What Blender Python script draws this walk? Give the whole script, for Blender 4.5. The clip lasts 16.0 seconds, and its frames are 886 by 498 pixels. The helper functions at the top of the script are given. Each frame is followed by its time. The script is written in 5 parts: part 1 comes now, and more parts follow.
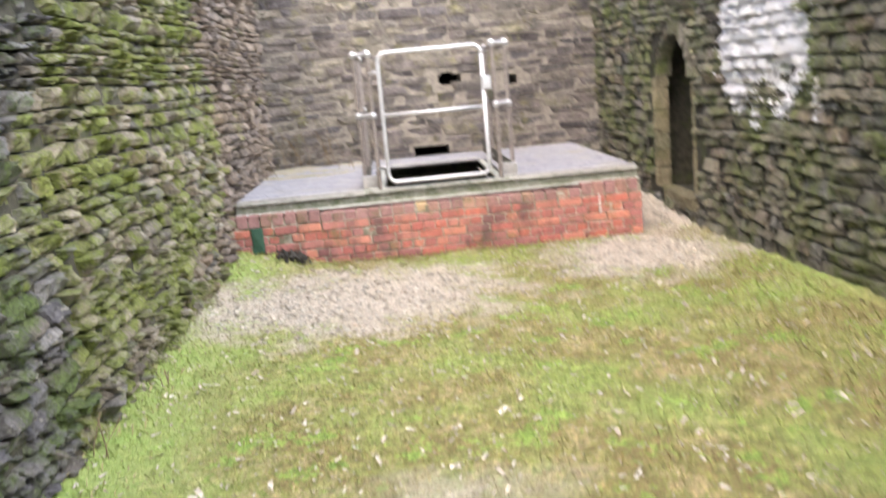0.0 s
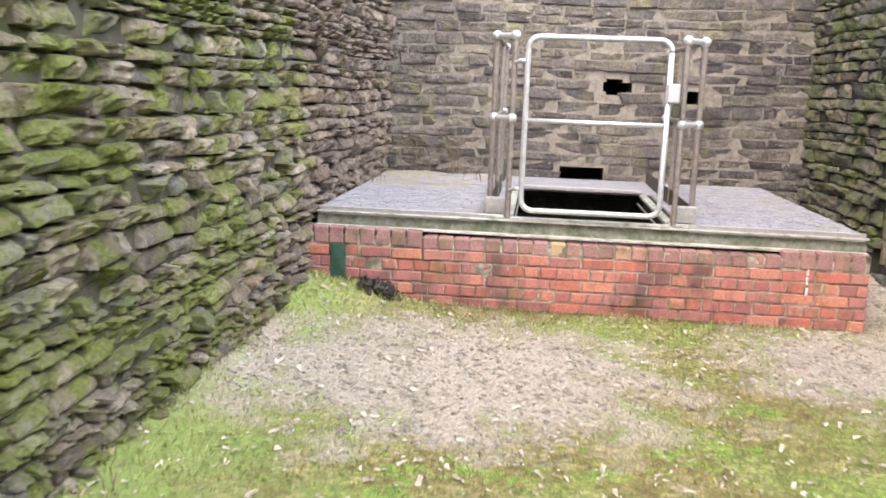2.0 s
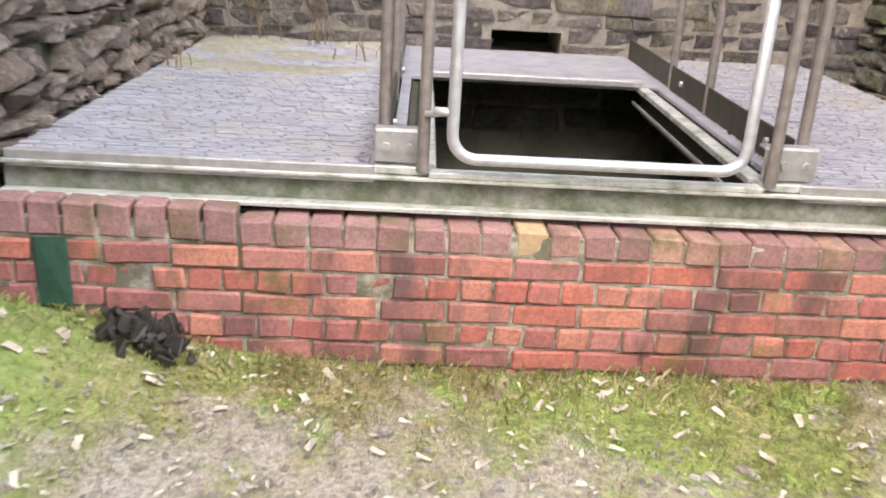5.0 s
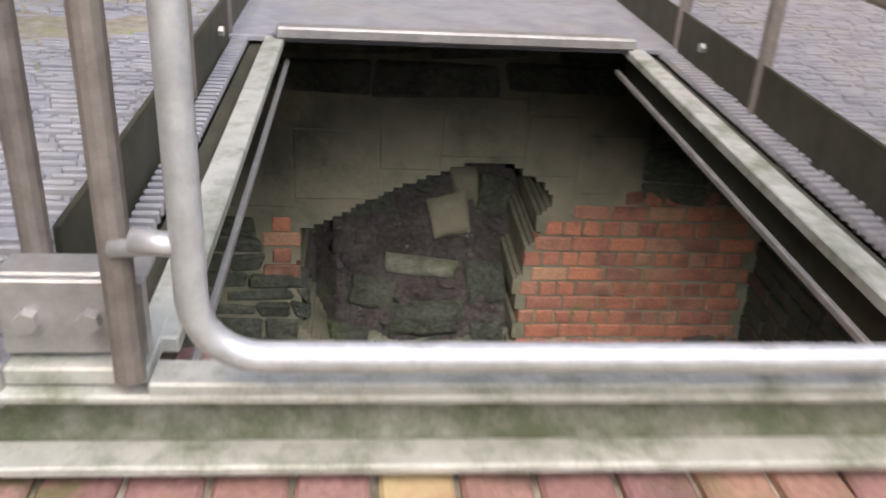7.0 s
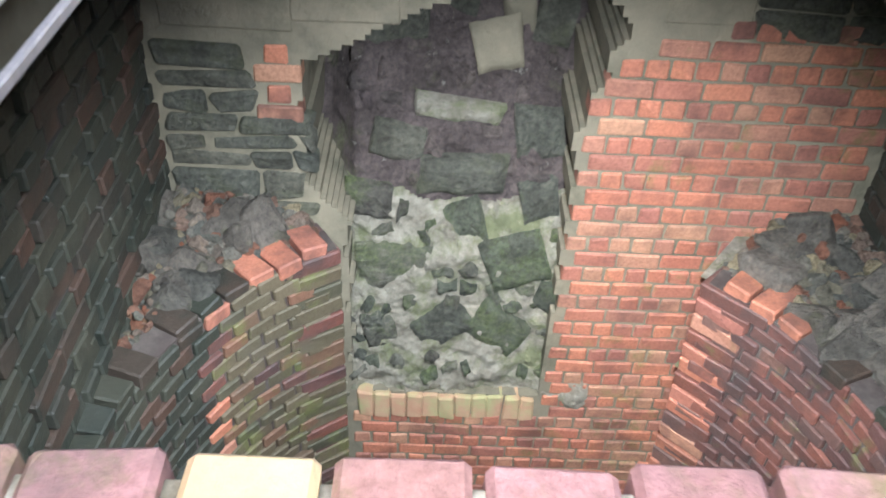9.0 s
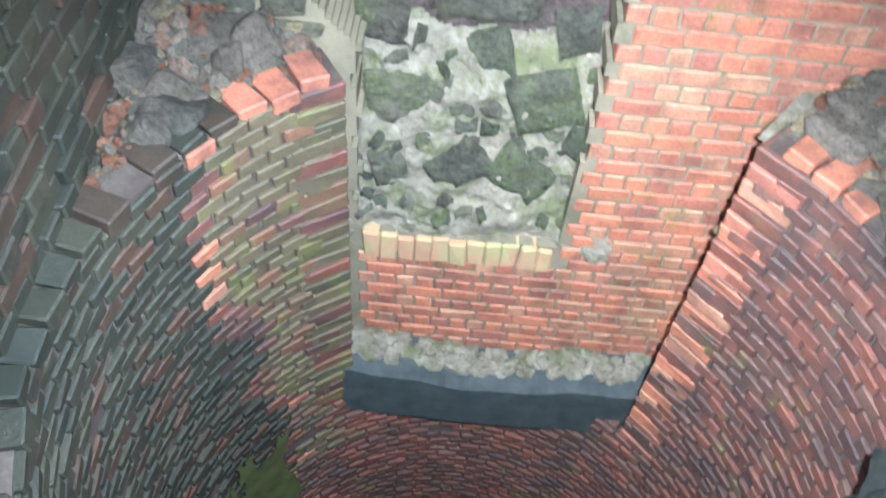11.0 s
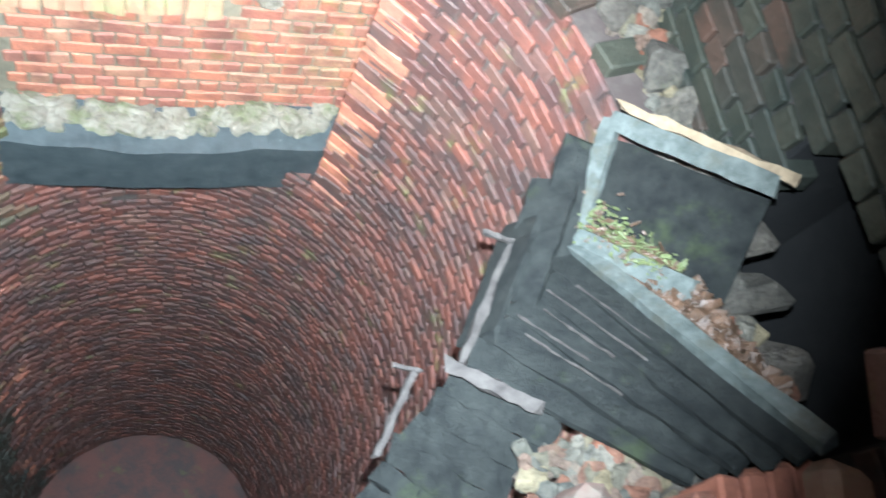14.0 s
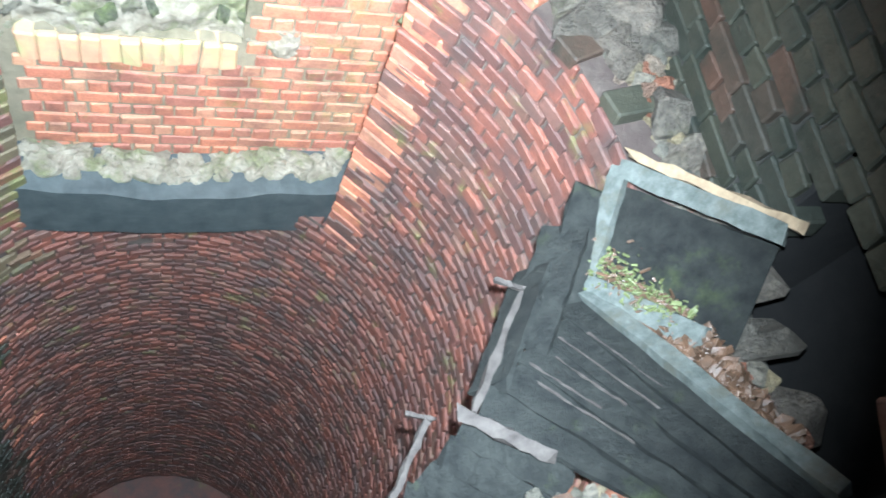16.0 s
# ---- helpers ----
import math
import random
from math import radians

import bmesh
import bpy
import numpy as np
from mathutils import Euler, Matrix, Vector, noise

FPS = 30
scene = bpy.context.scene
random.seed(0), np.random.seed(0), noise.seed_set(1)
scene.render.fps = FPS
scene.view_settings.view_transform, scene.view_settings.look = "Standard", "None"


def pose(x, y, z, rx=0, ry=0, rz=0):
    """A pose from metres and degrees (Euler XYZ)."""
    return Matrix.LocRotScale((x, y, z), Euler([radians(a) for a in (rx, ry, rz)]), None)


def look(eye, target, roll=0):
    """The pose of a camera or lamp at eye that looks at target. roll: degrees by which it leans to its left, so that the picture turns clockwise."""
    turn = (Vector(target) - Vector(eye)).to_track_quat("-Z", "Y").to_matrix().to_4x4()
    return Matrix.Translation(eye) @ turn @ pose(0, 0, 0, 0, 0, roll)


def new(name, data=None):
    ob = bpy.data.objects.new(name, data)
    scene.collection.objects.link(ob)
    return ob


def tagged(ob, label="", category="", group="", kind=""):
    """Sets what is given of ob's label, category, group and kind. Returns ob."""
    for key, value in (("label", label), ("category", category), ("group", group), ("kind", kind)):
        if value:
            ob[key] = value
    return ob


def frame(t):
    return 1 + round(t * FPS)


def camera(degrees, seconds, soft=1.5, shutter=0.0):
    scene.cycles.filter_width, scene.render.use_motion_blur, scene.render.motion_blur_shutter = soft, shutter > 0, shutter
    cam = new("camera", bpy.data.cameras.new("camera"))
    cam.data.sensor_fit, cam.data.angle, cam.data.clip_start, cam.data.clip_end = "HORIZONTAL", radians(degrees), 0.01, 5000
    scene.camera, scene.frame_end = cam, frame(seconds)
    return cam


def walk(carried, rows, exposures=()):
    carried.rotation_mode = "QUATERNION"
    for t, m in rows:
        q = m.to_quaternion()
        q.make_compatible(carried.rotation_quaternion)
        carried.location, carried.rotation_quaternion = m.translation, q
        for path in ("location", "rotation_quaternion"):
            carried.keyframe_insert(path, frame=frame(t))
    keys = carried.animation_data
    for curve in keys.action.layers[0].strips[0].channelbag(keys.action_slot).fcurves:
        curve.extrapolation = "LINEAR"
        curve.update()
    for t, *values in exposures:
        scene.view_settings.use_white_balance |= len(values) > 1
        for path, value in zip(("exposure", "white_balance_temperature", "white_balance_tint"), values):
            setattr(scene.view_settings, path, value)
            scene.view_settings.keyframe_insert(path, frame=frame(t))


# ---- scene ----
cam = camera(53.0, 16.0, soft=1.6, shutter=0.5)
PATH = [
    (0, (-0.383, -7.733, 1.567), (-0.297, -5.772, 1.181), -5.3),
    (0.5, (-0.349, -7.294, 1.563), (-0.372, -5.31, 1.315), 0.6),
    (0.7, (-0.341, -7.091, 1.549), (-0.366, -5.108, 1.289), 2.2),
    (1, (-0.355, -6.769, 1.526), (-0.332, -4.783, 1.29), 1.0),
    (1.5, (-0.341, -6.273, 1.464), (-0.406, -4.294, 1.179), -0.3),
    (2, (-0.351, -5.738, 1.451), (-0.554, -3.781, 1.091), 2.2),
    (2.5, (-0.405, -5.211, 1.428), (-0.511, -3.237, 1.126), 0.9),
    (3, (-0.492, -4.639, 1.388), (-0.755, -2.7, 0.972), 1.2),
    (3.5, (-0.583, -4.135, 1.381), (-0.73, -2.183, 0.972), 2.6),
    (3.7, (-0.61, -3.907, 1.384), (-0.673, -1.954, 0.956), 3.0),
    (5.8, (-0.449, -1.798, 1.312), (-0.344, 0.037, 0.524), 3.1),
    (6, (-0.415, -1.618, 1.304), (-0.269, 0.215, 0.517), 3.3),
    (6.3, (-0.384, -1.317, 1.323), (-0.077, 0.514, 0.58), 4.4),
    (6.6, (-0.331, -1.098, 1.301), (0.038, 0.682, 0.467), 3.1),
    (7, (-0.271, -0.783, 1.244), (-0.089, 0.996, 0.349), 3.4),
    (7.4, (-0.255, -0.561, 1.241), (-0.099, 1.202, 0.308), 5.5),
    (7.5, (-0.229, -0.52, 1.233), (-0.07, 1.252, 0.319), 5.3),
    (8, (-0.193, -0.253, 1.198), (-0.012, 1.43, 0.133), 4.1),
    (8.5, (-0.108, -0.116, 1.136), (-0.066, 1.514, -0.022), 2.8),
    (8.6, (-0.101, -0.094, 1.096), (-0.056, 1.51, -0.097), 3.7),
    (8.7, (-0.081, -0.067, 1.056), (-0.029, 1.519, -0.161), 3.2),
    (10.8, (-0.081, 0.403, 0.829), (-0.155, 1.721, -0.673), 5.9),
    (11, (-0.063, 0.396, 0.816), (-0.049, 1.636, -0.753), 6.1),
    (11.5, (-0.083, 0.396, 0.794), (-0.119, 1.598, -0.804), 2.4),
    (12, (-0.086, 0.424, 0.762), (-0.104, 1.571, -0.877), 1.3),
    (12.5, (-0.093, 0.425, 0.748), (-0.081, 1.524, -0.924), 1.0),
    (13, (-0.045, 0.435, 0.742), (0.258, 1.407, -0.98), 15.7),
    (13.5, (-0.047, 0.433, 0.727), (0.499, 1.249, -1.015), 30.0),
    (14, (0.055, 0.436, 0.734), (0.727, 1.187, -0.993), 36.9),
    (14.5, (0.077, 0.429, 0.757), (0.887, 1.096, -0.946), 43.5),
    (15, (0.151, 0.431, 0.727), (0.93, 1.111, -0.985), 42.4),
    (15.5, (0.098, 0.448, 0.751), (0.828, 1.246, -0.932), 36.8),
    (16, (0.049, 0.458, 0.77), (0.696, 1.284, -0.933), 33.2),
]
EXPOSURES = [(0, 1.85, 6500, 10), (3.7, 1.8, 6500, 10), (6.0, 1.6, 6500, 10), (7.0, 1.35, 6500, 10), (7.5, 1.35, 6500, 10), (8.0, 1.75, 6300, 10), (8.7, 2.4, 5900, 10), (10.8, 3.15, 5400, 8), (12.5, 3.15, 5400, 8), (14.0, 3.95, 5500, 5), (16.0, 3.9, 5500, 5)]
walk(cam, [(t, look(eye, target, roll)) for t, eye, target, roll in PATH], EXPOSURES)

# ---- world, sun, torch ----
world = bpy.data.worlds.new("overcast_sky")
scene.world = world
world.use_nodes = True
wn = world.node_tree
sky = wn.nodes.new("ShaderNodeTexSky")
sky.sky_type, sky.sun_disc = "NISHITA", False
sky.sun_elevation, sky.sun_rotation = radians(52), radians(205)
sky.air_density, sky.dust_density = 1.0, 4.0
bg = wn.nodes["Background"]
bg.inputs["Strength"].default_value = 0.15
wn.links.new(sky.outputs["Color"], bg.inputs["Color"])
sun = new("sun", bpy.data.lights.new("sun", "SUN"))
sun.data.energy, sun.data.angle, sun.data.color = 1.8, radians(40), (1.0, 0.97, 0.93)
sun.matrix_world = look((0, 0, 0), (-0.68, 0.42, -0.7))
# the torch that the visitor holds through the gate into the pit
torch = new("torch_beam", bpy.data.lights.new("torch_beam", "SPOT"))
torch.data.energy, torch.data.color = 165, (0.93, 0.98, 1.0)
torch.data.spot_size, torch.data.spot_blend, torch.data.shadow_soft_size = radians(93), 1.0, 0.012
torch.matrix_world = look((0.12, 0.54, 0.73), (0.2, 2.3, -2.4))


# ---- materials ----
def material(name):
    m = bpy.data.materials.new(name)
    m.use_nodes = True
    return m, m.node_tree.nodes, m.node_tree.links, m.node_tree.nodes["Principled BSDF"]


def tex(nodes, links, scale, detail=6, rough=0.6, pos=None, squash=None):
    n = nodes.new("ShaderNodeTexNoise")
    n.inputs["Scale"].default_value, n.inputs["Detail"].default_value, n.inputs["Roughness"].default_value = scale, detail, rough
    g = nodes.new("ShaderNodeNewGeometry")
    if squash:
        mp = nodes.new("ShaderNodeMapping")
        mp.inputs["Scale"].default_value = squash
        links.new(g.outputs["Position"], mp.inputs["Vector"])
        links.new(mp.outputs["Vector"], n.inputs["Vector"])
    else:
        links.new(g.outputs["Position"], n.inputs["Vector"])
    return n.outputs["Fac"]


def ramp(nodes, links, fac, stops):
    r = nodes.new("ShaderNodeValToRGB")
    while len(r.color_ramp.elements) < len(stops):
        r.color_ramp.elements.new(0.5)
    for e, (p, c) in zip(r.color_ramp.elements, stops):
        e.position = p
        e.color = (*c, 1) if len(c) == 3 else c
    links.new(fac, r.inputs["Fac"])
    return r.outputs["Color"]


def blend(nodes, links, fac, a, b, mode="MIX"):
    m = nodes.new("ShaderNodeMix")
    m.data_type, m.blend_type = "RGBA", mode
    if hasattr(fac, "links"):
        links.new(fac, m.inputs[0])
    else:
        m.inputs[0].default_value = fac
    for socket, v in ((m.inputs[6], a), (m.inputs[7], b)):
        if hasattr(v, "links"):
            links.new(v, socket)
        else:
            socket.default_value = (*v, 1)
    return m.outputs[2]


def calc(nodes, links, op, a, b=0.0, c=0.0):
    m = nodes.new("ShaderNodeMath")
    m.operation = op
    for socket, v in zip(m.inputs, (a, b, c)):
        if hasattr(v, "links"):
            links.new(v, socket)
        else:
            socket.default_value = v
    return m.outputs[0]


def piece_random(nodes, links):
    """A random number for each piece, whether it is an object or an island of a joined mesh."""
    o = nodes.new("ShaderNodeObjectInfo")
    g = nodes.new("ShaderNodeNewGeometry")
    return calc(nodes, links, "FRACT", calc(nodes, links, "ADD", o.outputs["Random"], g.outputs["Random Per Island"]))


def bump(nodes, links, bsdf, height, strength, distance):
    b = nodes.new("ShaderNodeBump")
    b.inputs["Strength"].default_value, b.inputs["Distance"].default_value = strength, distance
    links.new(height, b.inputs["Height"])
    links.new(b.outputs["Normal"], bsdf.inputs["Normal"])


def stone_material(name, tones, moss, moss_lo, moss_hi, lichen=0.0, lime=None):
    """tones: colours from piece to piece. moss: its colour, between two levels of a noise. lime: (y0, y1, z0) of a white run."""
    m, n, l, b = material(name)
    col = ramp(n, l, piece_random(n, l), [(i / (len(tones) - 1), c) for i, c in enumerate(tones)])
    grain = tex(n, l, 38, 8, 0.7)
    col = blend(n, l, 0.75, col, ramp(n, l, grain, [(0.3, (0.35, 0.34, 0.33)), (0.5, (0.9, 0.9, 0.9)), (0.72, (1.5, 1.45, 1.35))]), "MULTIPLY")
    dark = ramp(n, l, tex(n, l, 6.5, 4), [(0.42, (1, 1, 1)), (0.62, (0.5, 0.5, 0.49))])
    col = blend(n, l, 0.7, col, dark, "MULTIPLY")
    mossy = ramp(n, l, tex(n, l, 3.1, 8, 0.72), [(moss_lo, (0, 0, 0)), (moss_hi, (1, 1, 1))])
    mcol = ramp(n, l, tex(n, l, 60, 4), [(0.3, tuple(v * 0.45 for v in moss)), (0.7, tuple(v * 1.35 for v in moss))])
    sep = n.new("ShaderNodeSeparateColor")
    l.new(mossy, sep.inputs[0])
    col = blend(n, l, calc(n, l, "MULTIPLY", sep.outputs[0], 0.8), col, mcol)
    if lichen:
        spots = ramp(n, l, tex(n, l, 13, 5, 0.7), [(0.66 - lichen, (0, 0, 0)), (0.71 - lichen * 0.6, (1, 1, 1))])
        s2 = n.new("ShaderNodeSeparateColor")
        l.new(spots, s2.inputs[0])
        col = blend(n, l, calc(n, l, "MULTIPLY", s2.outputs[0], 0.7), col, (0.5, 0.47, 0.4))
    if lime:
        g = n.new("ShaderNodeNewGeometry")
        xyz = n.new("ShaderNodeSeparateXYZ")
        l.new(g.outputs["Position"], xyz.inputs[0])
        y0, y1, z0 = lime
        wob = calc(n, l, "MULTIPLY", calc(n, l, "SUBTRACT", tex(n, l, 3.5, 7, 0.7), 0.5), 1.5)
        yy = calc(n, l, "ADD", xyz.outputs["Y"], wob)
        band = calc(n, l, "MULTIPLY", calc(n, l, "GREATER_THAN", yy, y0), calc(n, l, "LESS_THAN", yy, y1))
        up = calc(n, l, "GREATER_THAN", calc(n, l, "ADD", xyz.outputs["Z"], calc(n, l, "MULTIPLY", wob, 1.5)), z0)
        speck = ramp(n, l, tex(n, l, 22, 6, 0.75), [(0.26, (0, 0, 0)), (0.40, (1, 1, 1))])
        s3 = n.new("ShaderNodeSeparateColor")
        l.new(speck, s3.inputs[0])
        col = blend(n, l, calc(n, l, "MULTIPLY", calc(n, l, "MULTIPLY", band, up), s3.outputs[0]), col, (0.86, 0.85, 0.88))
    l.new(col, b.inputs["Base Color"])
    b.inputs["Roughness"].default_value = 0.93
    b.inputs["Specular IOR Level"].default_value = 0.25
    h = calc(n, l, "ADD", calc(n, l, "MULTIPLY", tex(n, l, 14, 9, 0.72), 1.6), calc(n, l, "MULTIPLY", tex(n, l, 90, 4), 0.3))
    bump(n, l, b, h, 1.0, 0.045)
    return m


def brick_material(name, tones, soot, soot_lo, soot_hi, wet=0.9, moss=0.0, streak=False):
    m, n, l, b = material(name)
    col = ramp(n, l, piece_random(n, l), [(i / (len(tones) - 1), c) for i, c in enumerate(tones)])
    col = blend(n, l, 0.65, col, ramp(n, l, tex(n, l, 70, 6, 0.7), [(0.3, (0.5, 0.48, 0.46)), (0.52, (0.95, 0.95, 0.95)), (0.75, (1.4, 1.4, 1.4))]), "MULTIPLY")
    dirty = ramp(n, l, tex(n, l, 4.5, 7, 0.68, squash=(1, 1, 0.35) if streak else None), [(soot_lo, (0, 0, 0)), (soot_hi, (1, 1, 1))])
    s = n.new("ShaderNodeSeparateColor")
    l.new(dirty, s.inputs[0])
    col = blend(n, l, calc(n, l, "MULTIPLY", s.outputs[0], 0.85), col, soot)
    if moss:
        green = ramp(n, l, tex(n, l, 5.7, 6, 0.7), [(0.62 - moss, (0, 0, 0)), (0.74 - moss, (1, 1, 1))])
        s2 = n.new("ShaderNodeSeparateColor")
        l.new(green, s2.inputs[0])
        col = blend(n, l, calc(n, l, "MULTIPLY", s2.outputs[0], 0.65), col, (0.14, 0.15, 0.05))
    l.new(col, b.inputs["Base Color"])
    b.inputs["Roughness"].default_value = wet
    b.inputs["Specular IOR Level"].default_value = 0.3
    h = calc(n, l, "ADD", tex(n, l, 45, 8, 0.7), calc(n, l, "MULTIPLY", tex(n, l, 160, 3), 0.4))
    bump(n, l, b, h, 0.6, 0.008)
    return m


def mottled(name, lo, hi, scale, rough=0.9, metal=0.0, bumps=0.4, distance=0.01, stain=None, stain_at=(0.5, 0.65), stain_scale=4.0, sheen=0.5):
    m, n, l, b = material(name)
    b.inputs["Specular IOR Level"].default_value = sheen
    col = ramp(n, l, tex(n, l, scale, 8, 0.68), [(0.3, lo), (0.7, hi)])
    if stain:
        f = ramp(n, l, tex(n, l, stain_scale, 7, 0.7), [(stain_at[0], (0, 0, 0)), (stain_at[1], (1, 1, 1))])
        s = n.new("ShaderNodeSeparateColor")
        l.new(f, s.inputs[0])
        col = blend(n, l, calc(n, l, "MULTIPLY", s.outputs[0], 0.8), col, stain)
    l.new(col, b.inputs["Base Color"])
    b.inputs["Roughness"].default_value, b.inputs["Metallic"].default_value = rough, metal
    bump(n, l, b, tex(n, l, scale * 3, 6, 0.7), bumps, distance)
    return m


GREYBROWN = [(0.22, 0.19, 0.16), (0.42, 0.36, 0.29), (0.54, 0.47, 0.38), (0.27, 0.26, 0.26), (0.66, 0.59, 0.50), (0.38, 0.29, 0.22)]
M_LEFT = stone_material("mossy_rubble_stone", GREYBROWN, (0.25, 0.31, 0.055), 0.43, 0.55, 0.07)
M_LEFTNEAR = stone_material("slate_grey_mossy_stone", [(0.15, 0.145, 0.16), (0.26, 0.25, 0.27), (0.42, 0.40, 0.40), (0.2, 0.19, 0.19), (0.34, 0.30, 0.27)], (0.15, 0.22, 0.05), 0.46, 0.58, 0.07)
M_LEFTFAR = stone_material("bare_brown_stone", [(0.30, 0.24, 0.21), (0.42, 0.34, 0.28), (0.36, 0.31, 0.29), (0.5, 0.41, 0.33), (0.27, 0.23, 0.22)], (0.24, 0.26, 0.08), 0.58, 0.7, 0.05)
M_BACK = stone_material("brown_coursed_stone", [(0.13, 0.115, 0.12), (0.24, 0.21, 0.20), (0.31, 0.27, 0.25), (0.17, 0.155, 0.165), (0.38, 0.34, 0.28), (0.21, 0.19, 0.195)], (0.3, 0.28, 0.13), 0.52, 0.68, 0.045)
LIME_RUN = (-1.85, -0.5, 1.2)
M_RIGHT = stone_material("dark_green_rubble_stone", [(0.19, 0.18, 0.15), (0.30, 0.28, 0.22), (0.38, 0.34, 0.27), (0.22, 0.22, 0.21), (0.32, 0.26, 0.2)], (0.19, 0.23, 0.07), 0.45, 0.62, 0.03, lime=LIME_RUN)
M_RIGHTMORTAR = stone_material("dark_joint_with_lime_run", [(0.06, 0.055, 0.045), (0.09, 0.085, 0.07)], (0.09, 0.11, 0.04), 0.5, 0.65, 0.0, lime=LIME_RUN)
M_REVEAL = stone_material("pale_dressed_stone", [(0.32, 0.28, 0.18), (0.38, 0.33, 0.22), (0.28, 0.26, 0.18)], (0.2, 0.2, 0.08), 0.5, 0.7)
M_PALEMORTAR = mottled("pale_brown_mortar", (0.16, 0.14, 0.12), (0.36, 0.32, 0.27), 16, 0.95, bumps=0.8, distance=0.01)
M_MORTAR = mottled("earthy_mortar", (0.035, 0.033, 0.026), (0.13, 0.12, 0.09), 14, 0.95, bumps=0.8, distance=0.02, stain=(0.08, 0.1, 0.03))
M_BRICK = brick_material("red_plinth_brick", [(0.46, 0.16, 0.135), (0.56, 0.195, 0.14), (0.34, 0.15, 0.145), (0.62, 0.27, 0.19), (0.44, 0.20, 0.185), (0.51, 0.175, 0.14)], (0.13, 0.085, 0.08), 0.47, 0.64, moss=0.07, streak=True)
M_CAP = brick_material("pinkish_coping_brick", [(0.36, 0.20, 0.19), (0.43, 0.25, 0.235), (0.30, 0.165, 0.16), (0.48, 0.29, 0.22)], (0.15, 0.11, 0.095), 0.48, 0.68, moss=0.08)
M_YELLOW = mottled("yellow_lichened_brick", (0.42, 0.26, 0.17), (0.56, 0.48, 0.25), 12)
M_JOINT = mottled("pale_lime_joint", (0.22, 0.2, 0.16), (0.62, 0.58, 0.48), 22, stain=(0.10, 0.09, 0.05), stain_at=(0.42, 0.56), stain_scale=5.0)
M_PITBRICK = brick_material("damp_orange_brick", [(0.40, 0.15, 0.095), (0.48, 0.19, 0.11), (0.32, 0.13, 0.095), (0.46, 0.25, 0.15)], (0.13, 0.065, 0.05), 0.48, 0.68, wet=0.6, moss=0.05)
M_LINING = brick_material("dark_red_shaft_brick", [(0.16, 0.066, 0.05), (0.22, 0.088, 0.062), (0.12, 0.06, 0.052), (0.18, 0.10, 0.075)], (0.065, 0.05, 0.046), 0.42, 0.62, wet=0.4, moss=0.03)
M_OLIVEBRICK = brick_material("olive_stained_brick", [(0.10, 0.085, 0.053), (0.14, 0.11, 0.068), (0.08, 0.077, 0.05), (0.18, 0.095, 0.06)], (0.10, 0.085, 0.06), 0.5, 0.68, wet=0.5, moss=0.1)
# dark brick, its colour lowered further to paint the shade outside the beam
M_DARKBRICK = brick_material("dark_brick_with_shade", [(0.043, 0.045, 0.033), (0.055, 0.055, 0.04), (0.038, 0.042, 0.034), (0.085, 0.05, 0.036)], (0.022, 0.027, 0.022), 0.46, 0.66, wet=0.42, moss=0.0)
M_PITJOINT = mottled("grey_pit_joint", (0.06, 0.05, 0.042), (0.14, 0.12, 0.10), 30, stain=(0.045, 0.03, 0.026), stain_at=(0.40, 0.54), stain_scale=2.6)
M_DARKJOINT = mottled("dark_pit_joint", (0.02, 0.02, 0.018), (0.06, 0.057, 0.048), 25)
M_LINTEL = mottled("olive_grey_lintel_stone", (0.155, 0.14, 0.10), (0.26, 0.225, 0.155), 4.5, 0.95, 0, 0.8, 0.016, stain=(0.085, 0.088, 0.058), stain_at=(0.52, 0.7), stain_scale=3.0, sheen=0.2)
M_SOIL = stone_material("brown_grey_packed_rubble", [(0.11, 0.095, 0.085), (0.19, 0.155, 0.14), (0.25, 0.2, 0.175), (0.14, 0.11, 0.105)], (0.16, 0.17, 0.08), 0.56, 0.7, 0.02)
M_INFILL = stone_material("green_grey_infill_stone", [(0.17, 0.18, 0.13), (0.12, 0.125, 0.10), (0.24, 0.23, 0.18), (0.15, 0.135, 0.115)], (0.17, 0.21, 0.08), 0.48, 0.64)
M_INFILLMORTAR = mottled("crumbling_lime_mortar", (0.18, 0.16, 0.115), (0.47, 0.43, 0.34), 11, bumps=1.0, distance=0.04, stain=(0.17, 0.19, 0.08), stain_at=(0.47, 0.60), stain_scale=6.0)
M_ARCHSTONE = stone_material("grey_lintel_stone", [(0.17, 0.17, 0.135), (0.22, 0.21, 0.16), (0.14, 0.145, 0.12)], (0.15, 0.16, 0.08), 0.5, 0.7)
M_SLIME = mottled("green_slime", (0.05, 0.06, 0.02), (0.11, 0.13, 0.045), 12, 0.6)
M_GALV = mottled("weathered_galvanised_steel", (0.36, 0.35, 0.34), (0.55, 0.53, 0.52), 22, 0.5, 0.55, 0.1, 0.003)
M_TUBE = mottled("dull_grey_tube", (0.20, 0.17, 0.155), (0.33, 0.29, 0.27), 26, 0.6, 0.35, 0.15, 0.003, stain=(0.17, 0.10, 0.07), stain_at=(0.6, 0.75))
M_GATE = mottled("bright_galvanised_tube", (0.50, 0.50, 0.52), (0.72, 0.72, 0.75), 30, 0.42, 0.5, 0.1, 0.002, stain=(0.33, 0.3, 0.27), stain_at=(0.6, 0.75), stain_scale=12)
